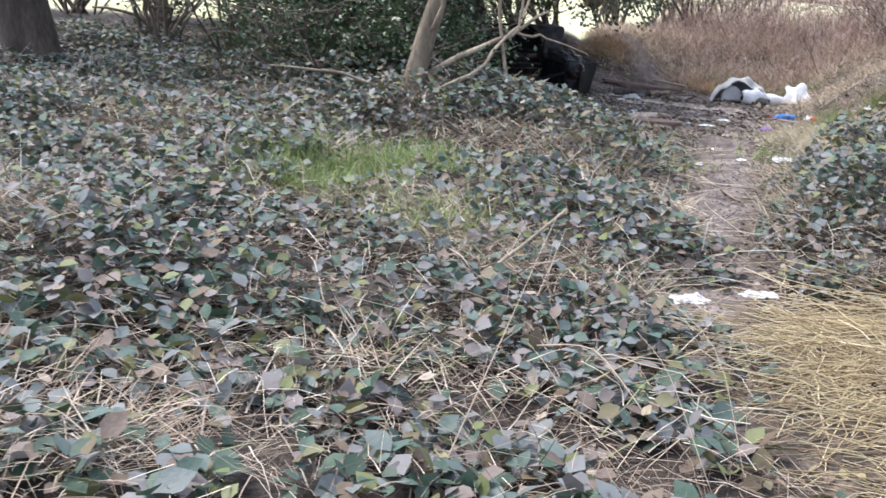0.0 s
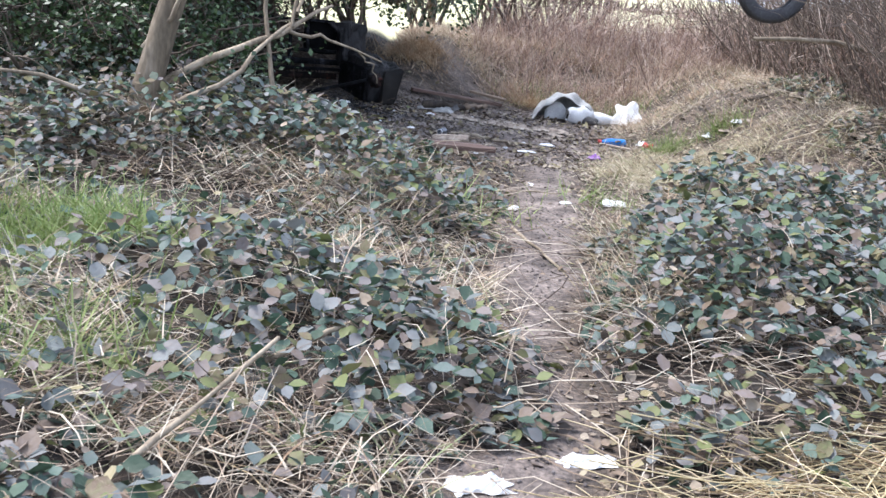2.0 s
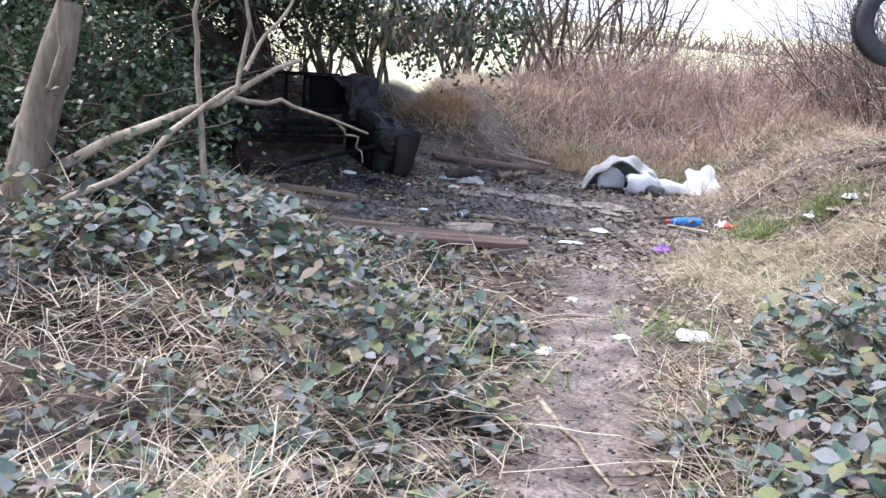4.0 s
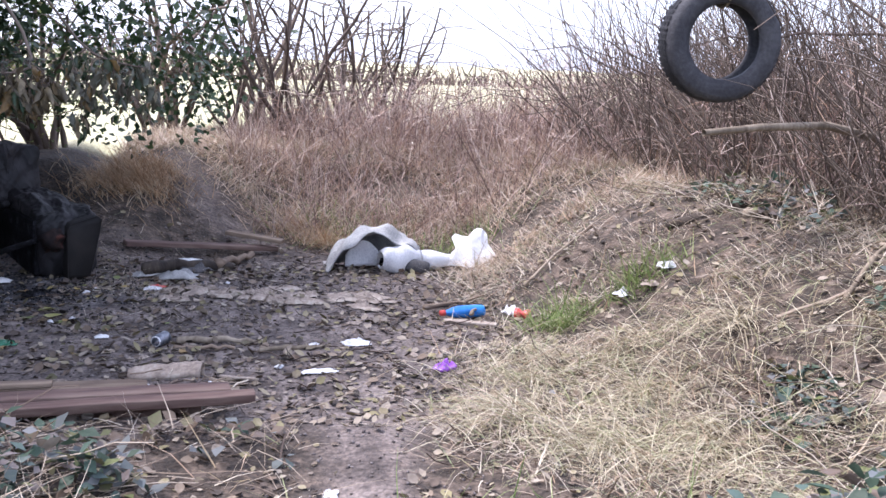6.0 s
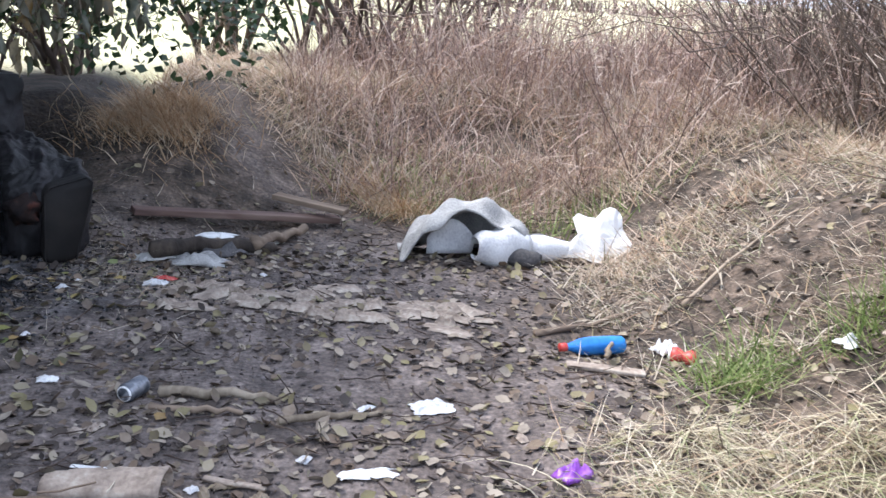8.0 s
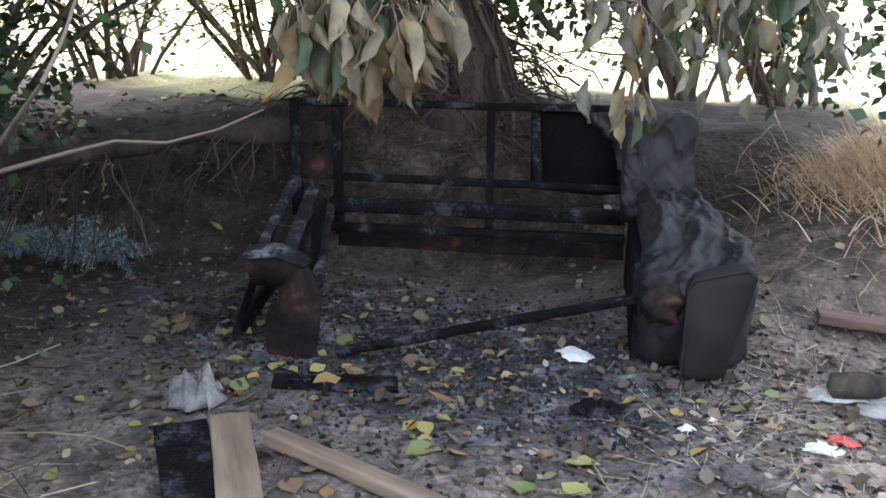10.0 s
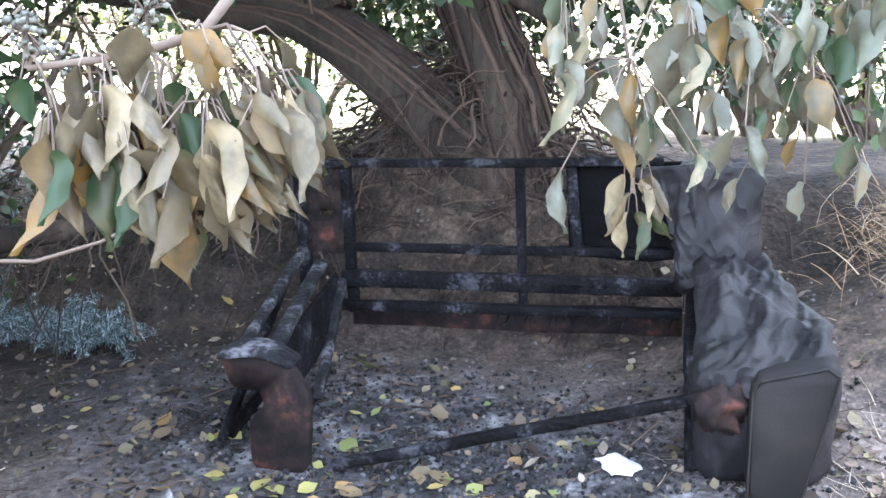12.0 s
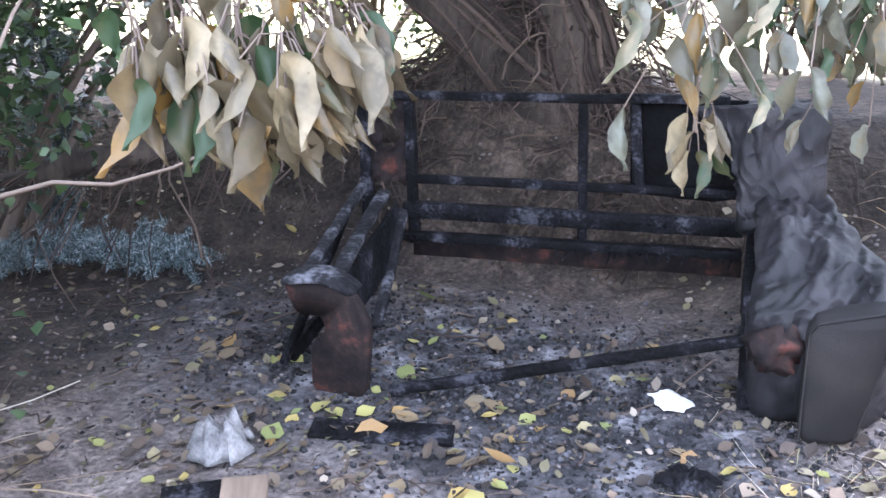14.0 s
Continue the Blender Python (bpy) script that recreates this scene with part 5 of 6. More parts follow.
plank("back_board", "long red-brown board lying flat at the foot of the bank", (0.89, 13.62, hz(0.89, 13.62) + 0.045), (2.0, 14.1, hz(2.0, 14.1) + 0.03), 0.08, 0.035, M_PLANK, group="boards by the bank", roll=5)
plank("short_board", "short weathered board crossing a longer one", (1.63, 14.2, hz(1.63, 14.2) + 0.06), (2.04, 14.0, hz(2.04, 14.0) + 0.10), 0.09, 0.03, M_WOOD, group="boards by the bank")
G2 = "charred slabs"
plank("charred_slab", "charred black timber slab on the leaves", (-0.62, 11.93, hz(-0.62, 11.93) + 0.03), (-0.10, 11.50, hz(-0.1, 11.5) + 0.02), 0.16, 0.035, M_CHAR, "slab", G2)
plank("charred_slab", "brown half-burnt timber slab on the leaves", (-0.48, 12.0, hz(-0.48, 12.0) + 0.05), (0.10, 11.45, hz(0.1, 11.45) + 0.02), 0.12, 0.035, M_WOOD, "slab", G2)
plank("charred_slab", "small square black slab", (-0.10, 11.37, hz(-0.1, 11.37) + 0.015), (0.04, 11.33, hz(0.04, 11.33) + 0.015), 0.10, 0.03, M_CHAR, "slab", G2)
plank("wood_batten", "pale brown squared batten lying on the ground", (-0.30, 11.98, hz(-0.3, 11.98) + 0.06), (0.31, 11.96, hz(0.31, 11.96) + 0.02), 0.06, 0.04, M_WOOD, "batten")
plank("flat_charred_board", "thin charred board flat in front of the sofa", (-0.62, 12.36, hz(-0.62, 12.36) + 0.012), (-0.27, 12.60, hz(-0.27, 12.6) + 0.012), 0.11, 0.016, M_CHAR, "board")
plank("wood_strip", "thin pale wood strip on the soil", (1.40, 11.02, 0.012), (1.58, 10.95, 0.012), 0.022, 0.012, M_CARD, "strip")
plank("wood_strip", "thin white wood strip on the soil", (1.02, 11.10, 0.012), (1.16, 11.07, 0.012), 0.022, 0.012, M_WHITE, "strip")
plank("wood_strip", "thin pale board below the bottle", (2.74, 11.86, hz(2.74, 11.86) + 0.014), (3.05, 11.80, hz(3.05, 11.8) + 0.014), 0.06, 0.016, M_CARD, "strip")


def stick(name, label, pts, r0, r1, mat, category="stick", group=""):
    p = np.array(pts, float)
    # finer line with a little wander
    t = np.linspace(0, 1, 9)
    s = np.linspace(0, 1, len(p))
    q = np.stack([np.interp(t, s, p[:, i]) for i in range(3)], 1)
    for _ in range(2):
        q[1:-1] = (q[:-2] + 2 * q[1:-1] + q[2:]) / 4
    q[1:-1] += rng.normal(0, min(r0 * 0.35, 0.012), (7, 3))
    o = q[0].copy()
    # broken, closed ends
    d0, d1 = (q[0] - q[1]) / np.linalg.norm(q[0] - q[1]), (q[-1] - q[-2]) / np.linalg.norm(q[-1] - q[-2])
    q = np.concatenate([[q[0] + d0 * r0 * 0.35], q, [q[-1] + d1 * r1 * 0.8]])
    rad = np.concatenate([[r0 * 0.05], np.linspace(r0, r1, 9) * (1 + 0.12 * rng.normal(size=9)), [r1 * 0.05]])
    ob = part(name, tubes(name, (q - o)[None], rad[None], 8), mat)
    ob.matrix_world = Matrix.Translation(o)
    return tagged(ob, label, category, group)


def ground_stick(name, label, a, b, r0, r1, mat, lift=0.0, **k):
    return stick(name, label, [(*a, hz(*a) + r0 + lift), ((a[0] + b[0]) / 2, (a[1] + b[1]) / 2, hz((a[0] + b[0]) / 2, (a[1] + b[1]) / 2) + r0 + lift), (*b, hz(*b) + r1 + lift * 0.3)], r0, r1, mat, **k)


ground_stick("dead_branch", "pale broken stick lying across the path", (1.36, 8.05), (1.58, 7.35), 0.012, 0.006, M_PALE)
ground_stick("dead_branch", "pale forked stick on the soil", (1.22, 11.62), (1.62, 11.55), 0.021, 0.012, M_PALE)
ground_stick("dead_branch", "dark short stick on the soil", (1.20, 11.50), (1.5, 11.43), 0.015, 0.008, M_WOOD)
ground_stick("dead_branch", "pale stick with peeled bark", (1.62, 11.35), (2.0, 11.45), 0.016, 0.008, M_PALE)
ground_stick("dead_branch", "brown stick lying beside the bottle", (2.72, 12.25), (3.2, 12.45), 0.018, 0.008, M_WOOD)
ground_stick("dead_branch", "grey stick resting on the bottle", (2.90, 11.85), (3.06, 12.20), 0.011, 0.007, M_PALE, lift=0.06)
ground_stick("dead_branch", "thin dry stick on the path", (1.5, 9.25), (1.9, 9.3), 0.006, 0.003, M_PALE)
ground_stick("driftwood_log", "dark crooked log lying in front of the boards", (1.02, 13.28), (1.62, 13.52), 0.05, 0.032, M_BARK, category="log")
ground_stick("driftwood_log", "brown crooked log end reaching the boards", (1.52, 13.46), (1.80, 13.92), 0.034, 0.022, M_WOOD, category="log", lift=0.02)
ground_stick("bank_log", "fallen log half sunk in the bank", (4.10, 11.78), (4.95, 11.45), 0.03, 0.04, M_BARK, category="log")
ground_stick("bank_log", "pale barkless log end lying on the bank", (4.42, 11.45), (4.54, 11.42), 0.03, 0.026, M_PALE, category="log")
ground_stick("dead_branch", "long thin stick leaning on the bank", (4.1, 10.1), (4.9, 10.6), 0.012, 0.006, M_PALE, lift=0.05)
for a, b in (((4.5, 10.4), (5.2, 10.0)), ((4.3, 9.8), (5.0, 9.7)), ((3.9, 10.3), (4.6, 9.9)), ((3.4, 12.3), (4.0, 12.5))):
    ground_stick("dead_branch", "dry stick on the grassy bank", a, b, 0.010, 0.005, M_CANE, lift=0.02)
stick("dead_branch", "long bleached stem standing out of the brambles", [(-0.2, 2.6, 0.12), (-0.05, 3.3, 0.32), (0.05, 3.9, 0.42), (0.15, 4.5, 0.5)], 0.0026, 0.0014, M_CANE)
stick("dead_branch", "bleached bent stem in the brambles", [(0.08, 3.55, 0.2), (0.28, 3.35, 0.3), (0.42, 3.0, 0.22)], 0.004, 0.002, M_CANE)
stick("dead_branch", "pale stick lying on the brambles", [(0.15, 5.1, 0.26), (0.45, 5.35, 0.34)], 0.010, 0.008, M_PALE)
stick("dead_branch", "bleached stick poking out of the brambles", [(-0.25, 4.3, 0.15), (0.2, 4.9, 0.42)], 0.010, 0.007, M_PALE)
stick("dead_branch", "arching dry stem over the brambles", [(0.75, 2.9, 0.05), (0.70, 3.3, 0.36), (0.50, 3.7, 0.42)], 0.0018, 0.001, M_CANE)
stick("dead_branch", "arching dry stem over the brambles", [(0.62, 2.75, 0.08), (0.50, 3.1, 0.34), (0.42, 3.35, 0.36)], 0.0016, 0.001, M_CANE)
stick("dead_branch", "arching dry stem beside the path", [(0.35, 5.6, 0.1), (0.33, 5.9, 0.42), (0.55, 6.3, 0.5), (0.62, 6.6, 0.25)], 0.0035, 0.002, M_CANE)


# bark curl on the plank heap
def bark_curl():
    def fn(u, v):
        a = -0.4 + 3.4 * v
        r = 0.042 + 0.018 * u + 0.006 * noise.noise(Vector((u * 9, v * 9, 3)))
        return (0.32 * u, r * math.cos(a) * 1.3, 0.03 + r + r * math.sin(a) + 0.01 * noise.noise(Vector((u * 4, v * 5, 7))))
    ob = part("curled_bark_sheet", sheet_bm(12, 12, fn, 0.008), M_CARD)
    ob.matrix_world = pose(1.0, 10.86, 0.0, 0, 0, -10)
    tagged(ob, "curled grey-brown sheet of bark behind the planks", "bark")


bark_curl()


# ---------------------------------------------------------------- cloth and litter
def crumpled(name, label, category, x, y, w, d, h, mat, seed, turn=0.0, n=12, ragged=0.12, lift=0.004, group=""):
    def fn(u, v):
        e = noise.noise(Vector((u * 3.1 + seed, v * 3.1, seed * 0.7))) * ragged
        px_, py_ = (u - 0.5) * w * (1 + e), (v - 0.5) * d * (1 - e)
        q = Vector((u * 3.0, v * 3.0, seed * 1.3))
        z = h * (0.45 + 0.7 * abs(noise.noise(q)) + 0.5 * noise.noise(q * 2.3)) * (1 - 0.85 * max(abs(2 * u - 1), abs(2 * v - 1)) ** 2.5)
        return (px_, py_, max(z, 0) + lift)
    bm = sheet_bm(n, n, fn, 0.003)
    for f in bm.faces:
        f.smooth = n > 9
    ob = part(name, bm, mat)
    ob.matrix_world = pose(x, y, hz(x, y), 0, 0, turn)
    return tagged(ob, label, category, group)


def coat():
    c = thing("discarded_coat", "discarded grey felt coat with a pale lining on the grass", "coat", (2.78, 13.50, hz(2.78, 13.5)), (0, 0, 4))
    c.matrix_world = c.matrix_world @ Matrix.Diagonal((1.06, 1.0, 1.32, 1))

    def shell(u, v):
        # a stiff arch, open below: it stands on its left end and on the folds at its right
        x = np.interp(u, [0, 0.12, 0.28, 0.48, 0.70, 0.88, 1], [-0.44, -0.40, -0.31, -0.18, 0.0, 0.14, 0.22])
        z = np.interp(u, [0, 0.12, 0.28, 0.48, 0.70, 0.88, 1], [0.01, 0.09, 0.18, 0.245, 0.24, 0.19, 0.13])
        crease = abs((u * 3.1 + v * 1.3) % 1 - 0.5) * 0.075 + abs((u * 1.7 - v * 2.2 + 0.3) % 1 - 0.5) * 0.06
        fold = crease + 0.012 * noise.noise(Vector((u * 7, v * 5, 1)))
        drop = np.interp(v, [0, 0.3, 0.62, 1], [0.2, 0.03, 0.0, 0.035])
        z = z - float(drop) * (0.35 + 0.65 * smooth01(0.05, 0.3, u)) - 0.045 + fold
        # the near hem is torn to an uneven line
        hem = 0.05 * noise.noise(Vector((u * 5, 2, 9))) * v
        return (float(x) - 0.05 * v, 0.20 - 0.34 * v - 0.05 * u + hem, max(float(z), 0.008))
    part("shell", sheet_bm(22, 16, shell, 0.008), M_COAT, c, "stiff grey felt folded into a ridge")
    # added dark lump that paints in the shade below the arch
    part("inner_fold", blob_bm((0.20, 0.07, 0.025), (0.02, 0.10, 0.03), rough=0.3, seed=31), M_CLOTH_AND_SHADE, c, "dark lump standing in for the shade under the coat")

    def lining(u, v):
        return (-0.33 + 0.24 * u, -0.02 - 0.05 * v * u, 0.008 + 0.15 * v * math.sin(math.pi * (0.15 + 0.7 * u)))
    part("lining", sheet_bm(8, 6, lining, 0.006), M_LINING, c, "white lining")
    for k, (x, y, w, l, r, mat) in enumerate(((0.02, -0.16, 0.30, 0.15, 10, M_LINING), (0.24, -0.10, 0.34, 0.10, -6, M_LINING), (0.24, 0.03, 0.36, 0.08, -8, M_CLOTH_AND_SHADE), (0.12, -0.24, 0.18, 0.07, -25, M_CLOTH_AND_SHADE))):
        def roll(u, v, w=w, l=l, k=k):
            a = 5.4 * v
            rr = l * 0.5 * (1 + 0.25 * noise.noise(Vector((u * 4, v * 3, k * 3.0)))) * (0.75 + 0.5 * math.sin(math.pi * u))
            return ((u - 0.5) * w, rr * math.cos(a), l * 0.42 + rr * math.sin(a) * 0.85)
        ob = part("sleeve" if k < 2 else "fold", sheet_bm(14, 16, roll, 0.006), mat, c, "pale rolled sleeve" if k < 2 else "dark fold")
        ob.matrix_local = pose(x, y, 0.005, 0, 0, r)
    return c


coat()


def white_bag():
    def fn(u, v):
        a = 2 * math.pi * u
        r = 0.185 * v * (0.78 + 0.22 * math.cos(5 * a + 0.9) + 0.30 * noise.noise(Vector((math.cos(a) * 1.3, math.sin(a) * 1.3, 2))))
        x, s_ = r * math.cos(a), r * math.sin(a)
        q = Vector((x * 14, s_ * 14, 5))
        return (x, 0.10 + 0.6 * s_ + 0.02 * noise.noise(q), max(0.006, 0.13 + 0.80 * s_ + 0.05 * noise.noise(q * 0.7) - 0.05 * v * v))
    front = sheet_bm(26, 5, fn, 0.004)
    bmesh.ops.remove_doubles(front, verts=front.verts, dist=0.0004)
    for f in front.faces:
        f.smooth = False
    ob = part("white_plastic_bag", front, M_WHITE)
    ob.matrix_world = pose(3.34, 13.28, hz(3.34, 13.28), 0, 0, -14) @ Matrix.Diagonal((1.12, 1.0, 1.3, 1))
    tagged(ob, "torn white plastic bag slumped against the grass", "bag")


white_bag()


def bottle():
    b = thing("blue_plastic_bottle", "bright blue plastic bottle with a red cap lying under a stick", "bottle", (2.80, 12.06, hz(2.9, 12.07) + 0.042), (0, 0, 7))
    xs = [0.0, 0.012, 0.03, 0.06, 0.10, 0.20, 0.25, 0.262, 0.265]
    rs = [0.014, 0.016, 0.022, 0.034, 0.039, 0.040, 0.038, 0.03, 0.002]
    body = part("body", tubes("body", np.array([[(x, 0, 0) for x in xs]]), np.array([rs]), 16), M_BLUE, b)
    part("cap", tubes("cap", np.array([[(-0.03, 0, 0), (-0.029, 0, 0), (-0.004, 0, 0), (0.004, 0, 0)]]), np.array([[0.002, 0.018, 0.019, 0.016]]), 14), M_RED, body, "red screw cap")
    return b


bottle()


def can(name, label, x, y, turn, mats, r=0.033, l=0.11, dent=0.0):
    c = thing(name, label, "can", (x, y, hz(x, y) + r * 0.95), (0, 0, turn))
    xs = [0, 0.002, 0.008, l * 0.3, l * 0.5, l * 0.7, l - 0.01, l - 0.003, l]
    rs = [0.001, r * 0.78, r, r, r * (1 - dent), r, r, r * 0.8, 0.001]
    part("body", tubes("body", np.array([[(q, 0.006 * dent * math.sin(q * 60), 0) for q in xs]]), np.array([rs]), 14), mats[0], c)
    part("rim", tubes("rim", np.array([[(-0.003, 0, 0), (-0.002, 0, 0), (0.006, 0, 0), (0.008, 0, 0)]]), np.array([[r * 0.7, r * 0.82, r * 0.84, r * 0.7]]), 14), mats[1], c, "bare metal rim")
    return c


can("drink_can", "dull blue and silver drink can beside a stick", 1.11, 11.57, 60, (M_METAL, M_WHITE))
can("crushed_can", "crushed red and white drink can in the grass", 3.20, 11.93, -35, (M_RED, M_WHITE), dent=0.5)
crumpled("torn_packet", "crumpled white and pink packet by the can", "packet", 3.22, 12.02, 0.11, 0.09, 0.07, M_LINING, 3, 20)
crumpled("purple_packet", "crumpled purple foil packet on the soil", "packet", 2.50, 10.98, 0.12, 0.08, 0.055, M_PURPLE, 11, 30)
PAPER = (("card_scrap", "large pale card half hidden in the grass", 2.23, 9.05, 0.19, 0.12, 0.05, M_LINING, 31, 10),
         ("paper_scrap", "pale torn scrap among grass beside the path", 2.26, 9.42, 0.14, 0.08, 0.04, M_CARD, 32, 25),
         ("paper_scrap", "small pale scrap on the path", 1.72, 9.7, 0.07, 0.05, 0.02, M_LINING, 33, 70),
         ("paper_scrap", "crumpled white paper beside the path", 0.84, 4.82, 0.20, 0.10, 0.05, M_WHITE, 5, 8),
         ("paper_scrap", "flattened pale card on the path", 1.24, 5.08, 0.20, 0.08, 0.035, M_LINING, 6, 12),
         ("tissue_scrap", "crumpled white tissue in the grass", 2.29, 8.33, 0.15, 0.16, 0.11, M_WHITE, 7, 40),
         ("paper_scrap", "small white paper scraps beside the path", 1.33, 8.72, 0.12, 0.08, 0.03, M_LINING, 8, 0),
         ("paper_scrap", "small torn white scrap", 1.46, 8.70, 0.09, 0.06, 0.03, M_WHITE, 9, 60),
         ("paper_scrap", "pale flat scrap on the path", 1.86, 8.95, 0.08, 0.06, 0.02, M_LINING, 10, 30),
         ("paper_scrap", "white scrap pressed into the soil", 1.88, 11.01, 0.15, 0.06, 0.02, M_WHITE, 12, 5),
         ("paper_scrap", "pink and white torn scrap on the soil", 2.14, 11.48, 0.14, 0.10, 0.035, M_LINING, 13, 15),
         ("plastic_scrap", "white plastic scrap near the log", 1.30, 13.70, 0.20, 0.10, 0.03, M_WHITE, 14, 0),
         ("plastic_scrap", "white plastic scrap near the boards", 1.60, 13.72, 0.11, 0.12, 0.07, M_WHITE, 15, 30),
         ("plastic_scrap", "white torn scrap by the sofa's foot", 0.14, 13.16, 0.13, 0.09, 0.03, M_WHITE, 16, -30),
         ("red_scrap", "small red plastic scrap among leaves", 1.11, 13.0, 0.10, 0.05, 0.02, M_RED, 17, 0),
         ("paper_scrap", "small white scrap among leaves", 1.08, 12.88, 0.10, 0.06, 0.03, M_LINING, 18, 10),
         ("paper_scrap", "white scrap beside the can", 0.84, 11.72, 0.07, 0.05, 0.02, M_WHITE, 19, 0),
         ("green_scrap", "dark green plastic scrap on the soil", 0.36, 11.68, 0.14, 0.07, 0.03, M_GREENBIT, 20, 0),
         ("white_cloth_scrap", "torn white and grey cloth on the soil", -0.74, 12.12, 0.15, 0.18, 0.15, M_RAG, 21, 35),
         ("grey_rag", "grey rag draped over the log", 1.24, 13.30, 0.34, 0.14, 0.065, M_COAT, 22, -15),
         ("grey_rag", "torn grey rag on the leaves", 1.02, 13.30, 0.20, 0.12, 0.035, M_COAT, 23, 30),
         ("dark_rag", "dark damp rag among leaves", 1.36, 13.42, 0.26, 0.14, 0.09, M_CLOTH_AND_SHADE, 24, 20),
         ("paper_scrap", "white rubbish scraps on the bank", 3.72, 11.50, 0.12, 0.09, 0.05, M_LINING, 25, 0),
         ("paper_scrap", "crumpled pale rubbish on the bank", 3.84, 11.42, 0.17, 0.08, 0.035, M_CARD, 26, 40),
         ("paper_scrap", "dirty white rubbish on the bank", 3.95, 11.46, 0.09, 0.10, 0.05, M_LINING, 27, 80),
         ("paper_scrap", "dirty pale sheet in the grass", 2.05, 8.05, 0.18, 0.09, 0.03, M_CARD, 28, 5),
         ("foam_piece", "ash-grey burnt foam lump by the sofa", 0.40, 12.78, 0.16, 0.12, 0.05, M_CHAR, 29, 0),
         ("pale_scrap", "small grey plastic scrap by the coat", 2.86, 13.86, 0.10, 0.05, 0.12, M_LINING, 30, 0))
for nm, lb, x, y, w, d, h, mt, sd, tn in PAPER:
    crumpled(nm, lb, nm.split("_")[-1], x, y, w, d, h, mt, sd, tn, n=14 if "rag" in nm or "cloth" in nm else 9, ragged=0.55)
for i in range(44):
    x = 1.15 + 1.35 * rng.uniform()
    y = 12.75 - 0.25 * (x - 1.15) + rng.normal(0, 0.13)
    crumpled("card_piece", "torn damp card trodden into the soil", "card", x, y, rng.uniform(0.06, 0.26), rng.uniform(0.04, 0.12), rng.uniform(0.02, 0.05), M_CARD, 140 + i, rng.normal(-18, 25), n=6, ragged=0.35, group="trodden card")
for i in range(48):
    x, y = rng.uniform(0.3, 3.0), rng.uniform(10.6, 13.3)
    crumpled("litter_scrap", "small pale scrap of litter on the soil", "scrap", x, y, rng.uniform(0.03, 0.08), rng.uniform(0.02, 0.05), 0.018, (M_CARD, M_CARD, M_PALE, M_LINING)[i % 4], 70 + i, rng.uniform(0, 180), n=5, ragged=0.5, group="scattered litter scraps")


# ---------------------------------------------------------------- tyre hung from the thorn tree
def tyre():
    t = thing("car_tyre", "old black car tyre hung by a rope from a limb", "tyre", (3.86, 10.97, 1.68), (0, 0, -8))
    rr, hw = 0.30, 0.095
    prof = [(0.185, 0.06), (0.19, 0.085), (0.22, 0.098), (0.265, 0.097), (0.288, 0.085), (0.30, 0.06), (0.302, 0.03), (0.302, -0.03), (0.30, -0.06), (0.288, -0.085), (0.265, -0.097), (0.22, -0.098), (0.19, -0.085), (0.185, -0.06), (0.20, -0.055), (0.275, -0.07), (0.28, 0.07), (0.20, 0.055)]
    seg, m = 64, len(prof)
    v, f = [], []
    for i in range(seg):
        a = 2 * math.pi * i / seg
        for j, (r, w) in enumerate(prof):
            rj = r - (0.006 if (j in (5, 8) and i % 2) else 0)
            v.append((rj * math.cos(a), w, rj * math.sin(a)))
    for i in range(seg):
        for j in range(m):
            a, b = i * m, ((i + 1) % seg) * m
            f.append((a + j, a + (j + 1) % m, b + (j + 1) % m, b + j))
    casing = part("casing", raw_mesh("casing", v, f), M_RUBBER, t)
    for w in (-0.04, 0.0, 0.04):
        bm = bmesh.new()
        for i in range(seg):
            a0, a1 = 2 * math.pi * i / seg, 2 * math.pi * (i + 0.72) / seg
            q = [bm.verts.new((0.305 * math.cos(a), w + s, 0.305 * math.sin(a))) for a in (a0, a1) for s in (-0.014, 0.014)]
            bm.faces.new((q[0], q[1], q[3], q[2]))
        bmesh.ops.solidify(bm, geom=bm.faces[:], thickness=0.006)
        part("tread_rib", bm, M_RUBBER, casing)
    loop = [(0, 0.11 * math.sin(a), 0.245 + 0.075 * math.cos(a)) for a in np.linspace(math.pi, -math.pi, 12)]
    part("rope_loop", tubes("rope_loop", np.array([loop]), np.full((1, 12), 0.008), 6), M_ROPE, t, "frayed rope loop")
    part("rope", tubes("rope", np.array([[(0, 0, 0.31), (0.005, 0, 0.6), (0.0, 0.0, 0.95), (0.0, 0.0, 1.34)]]), np.full((1, 4), 0.008), 6), M_ROPE, t, "frayed hanging rope")
    return t


tyre()


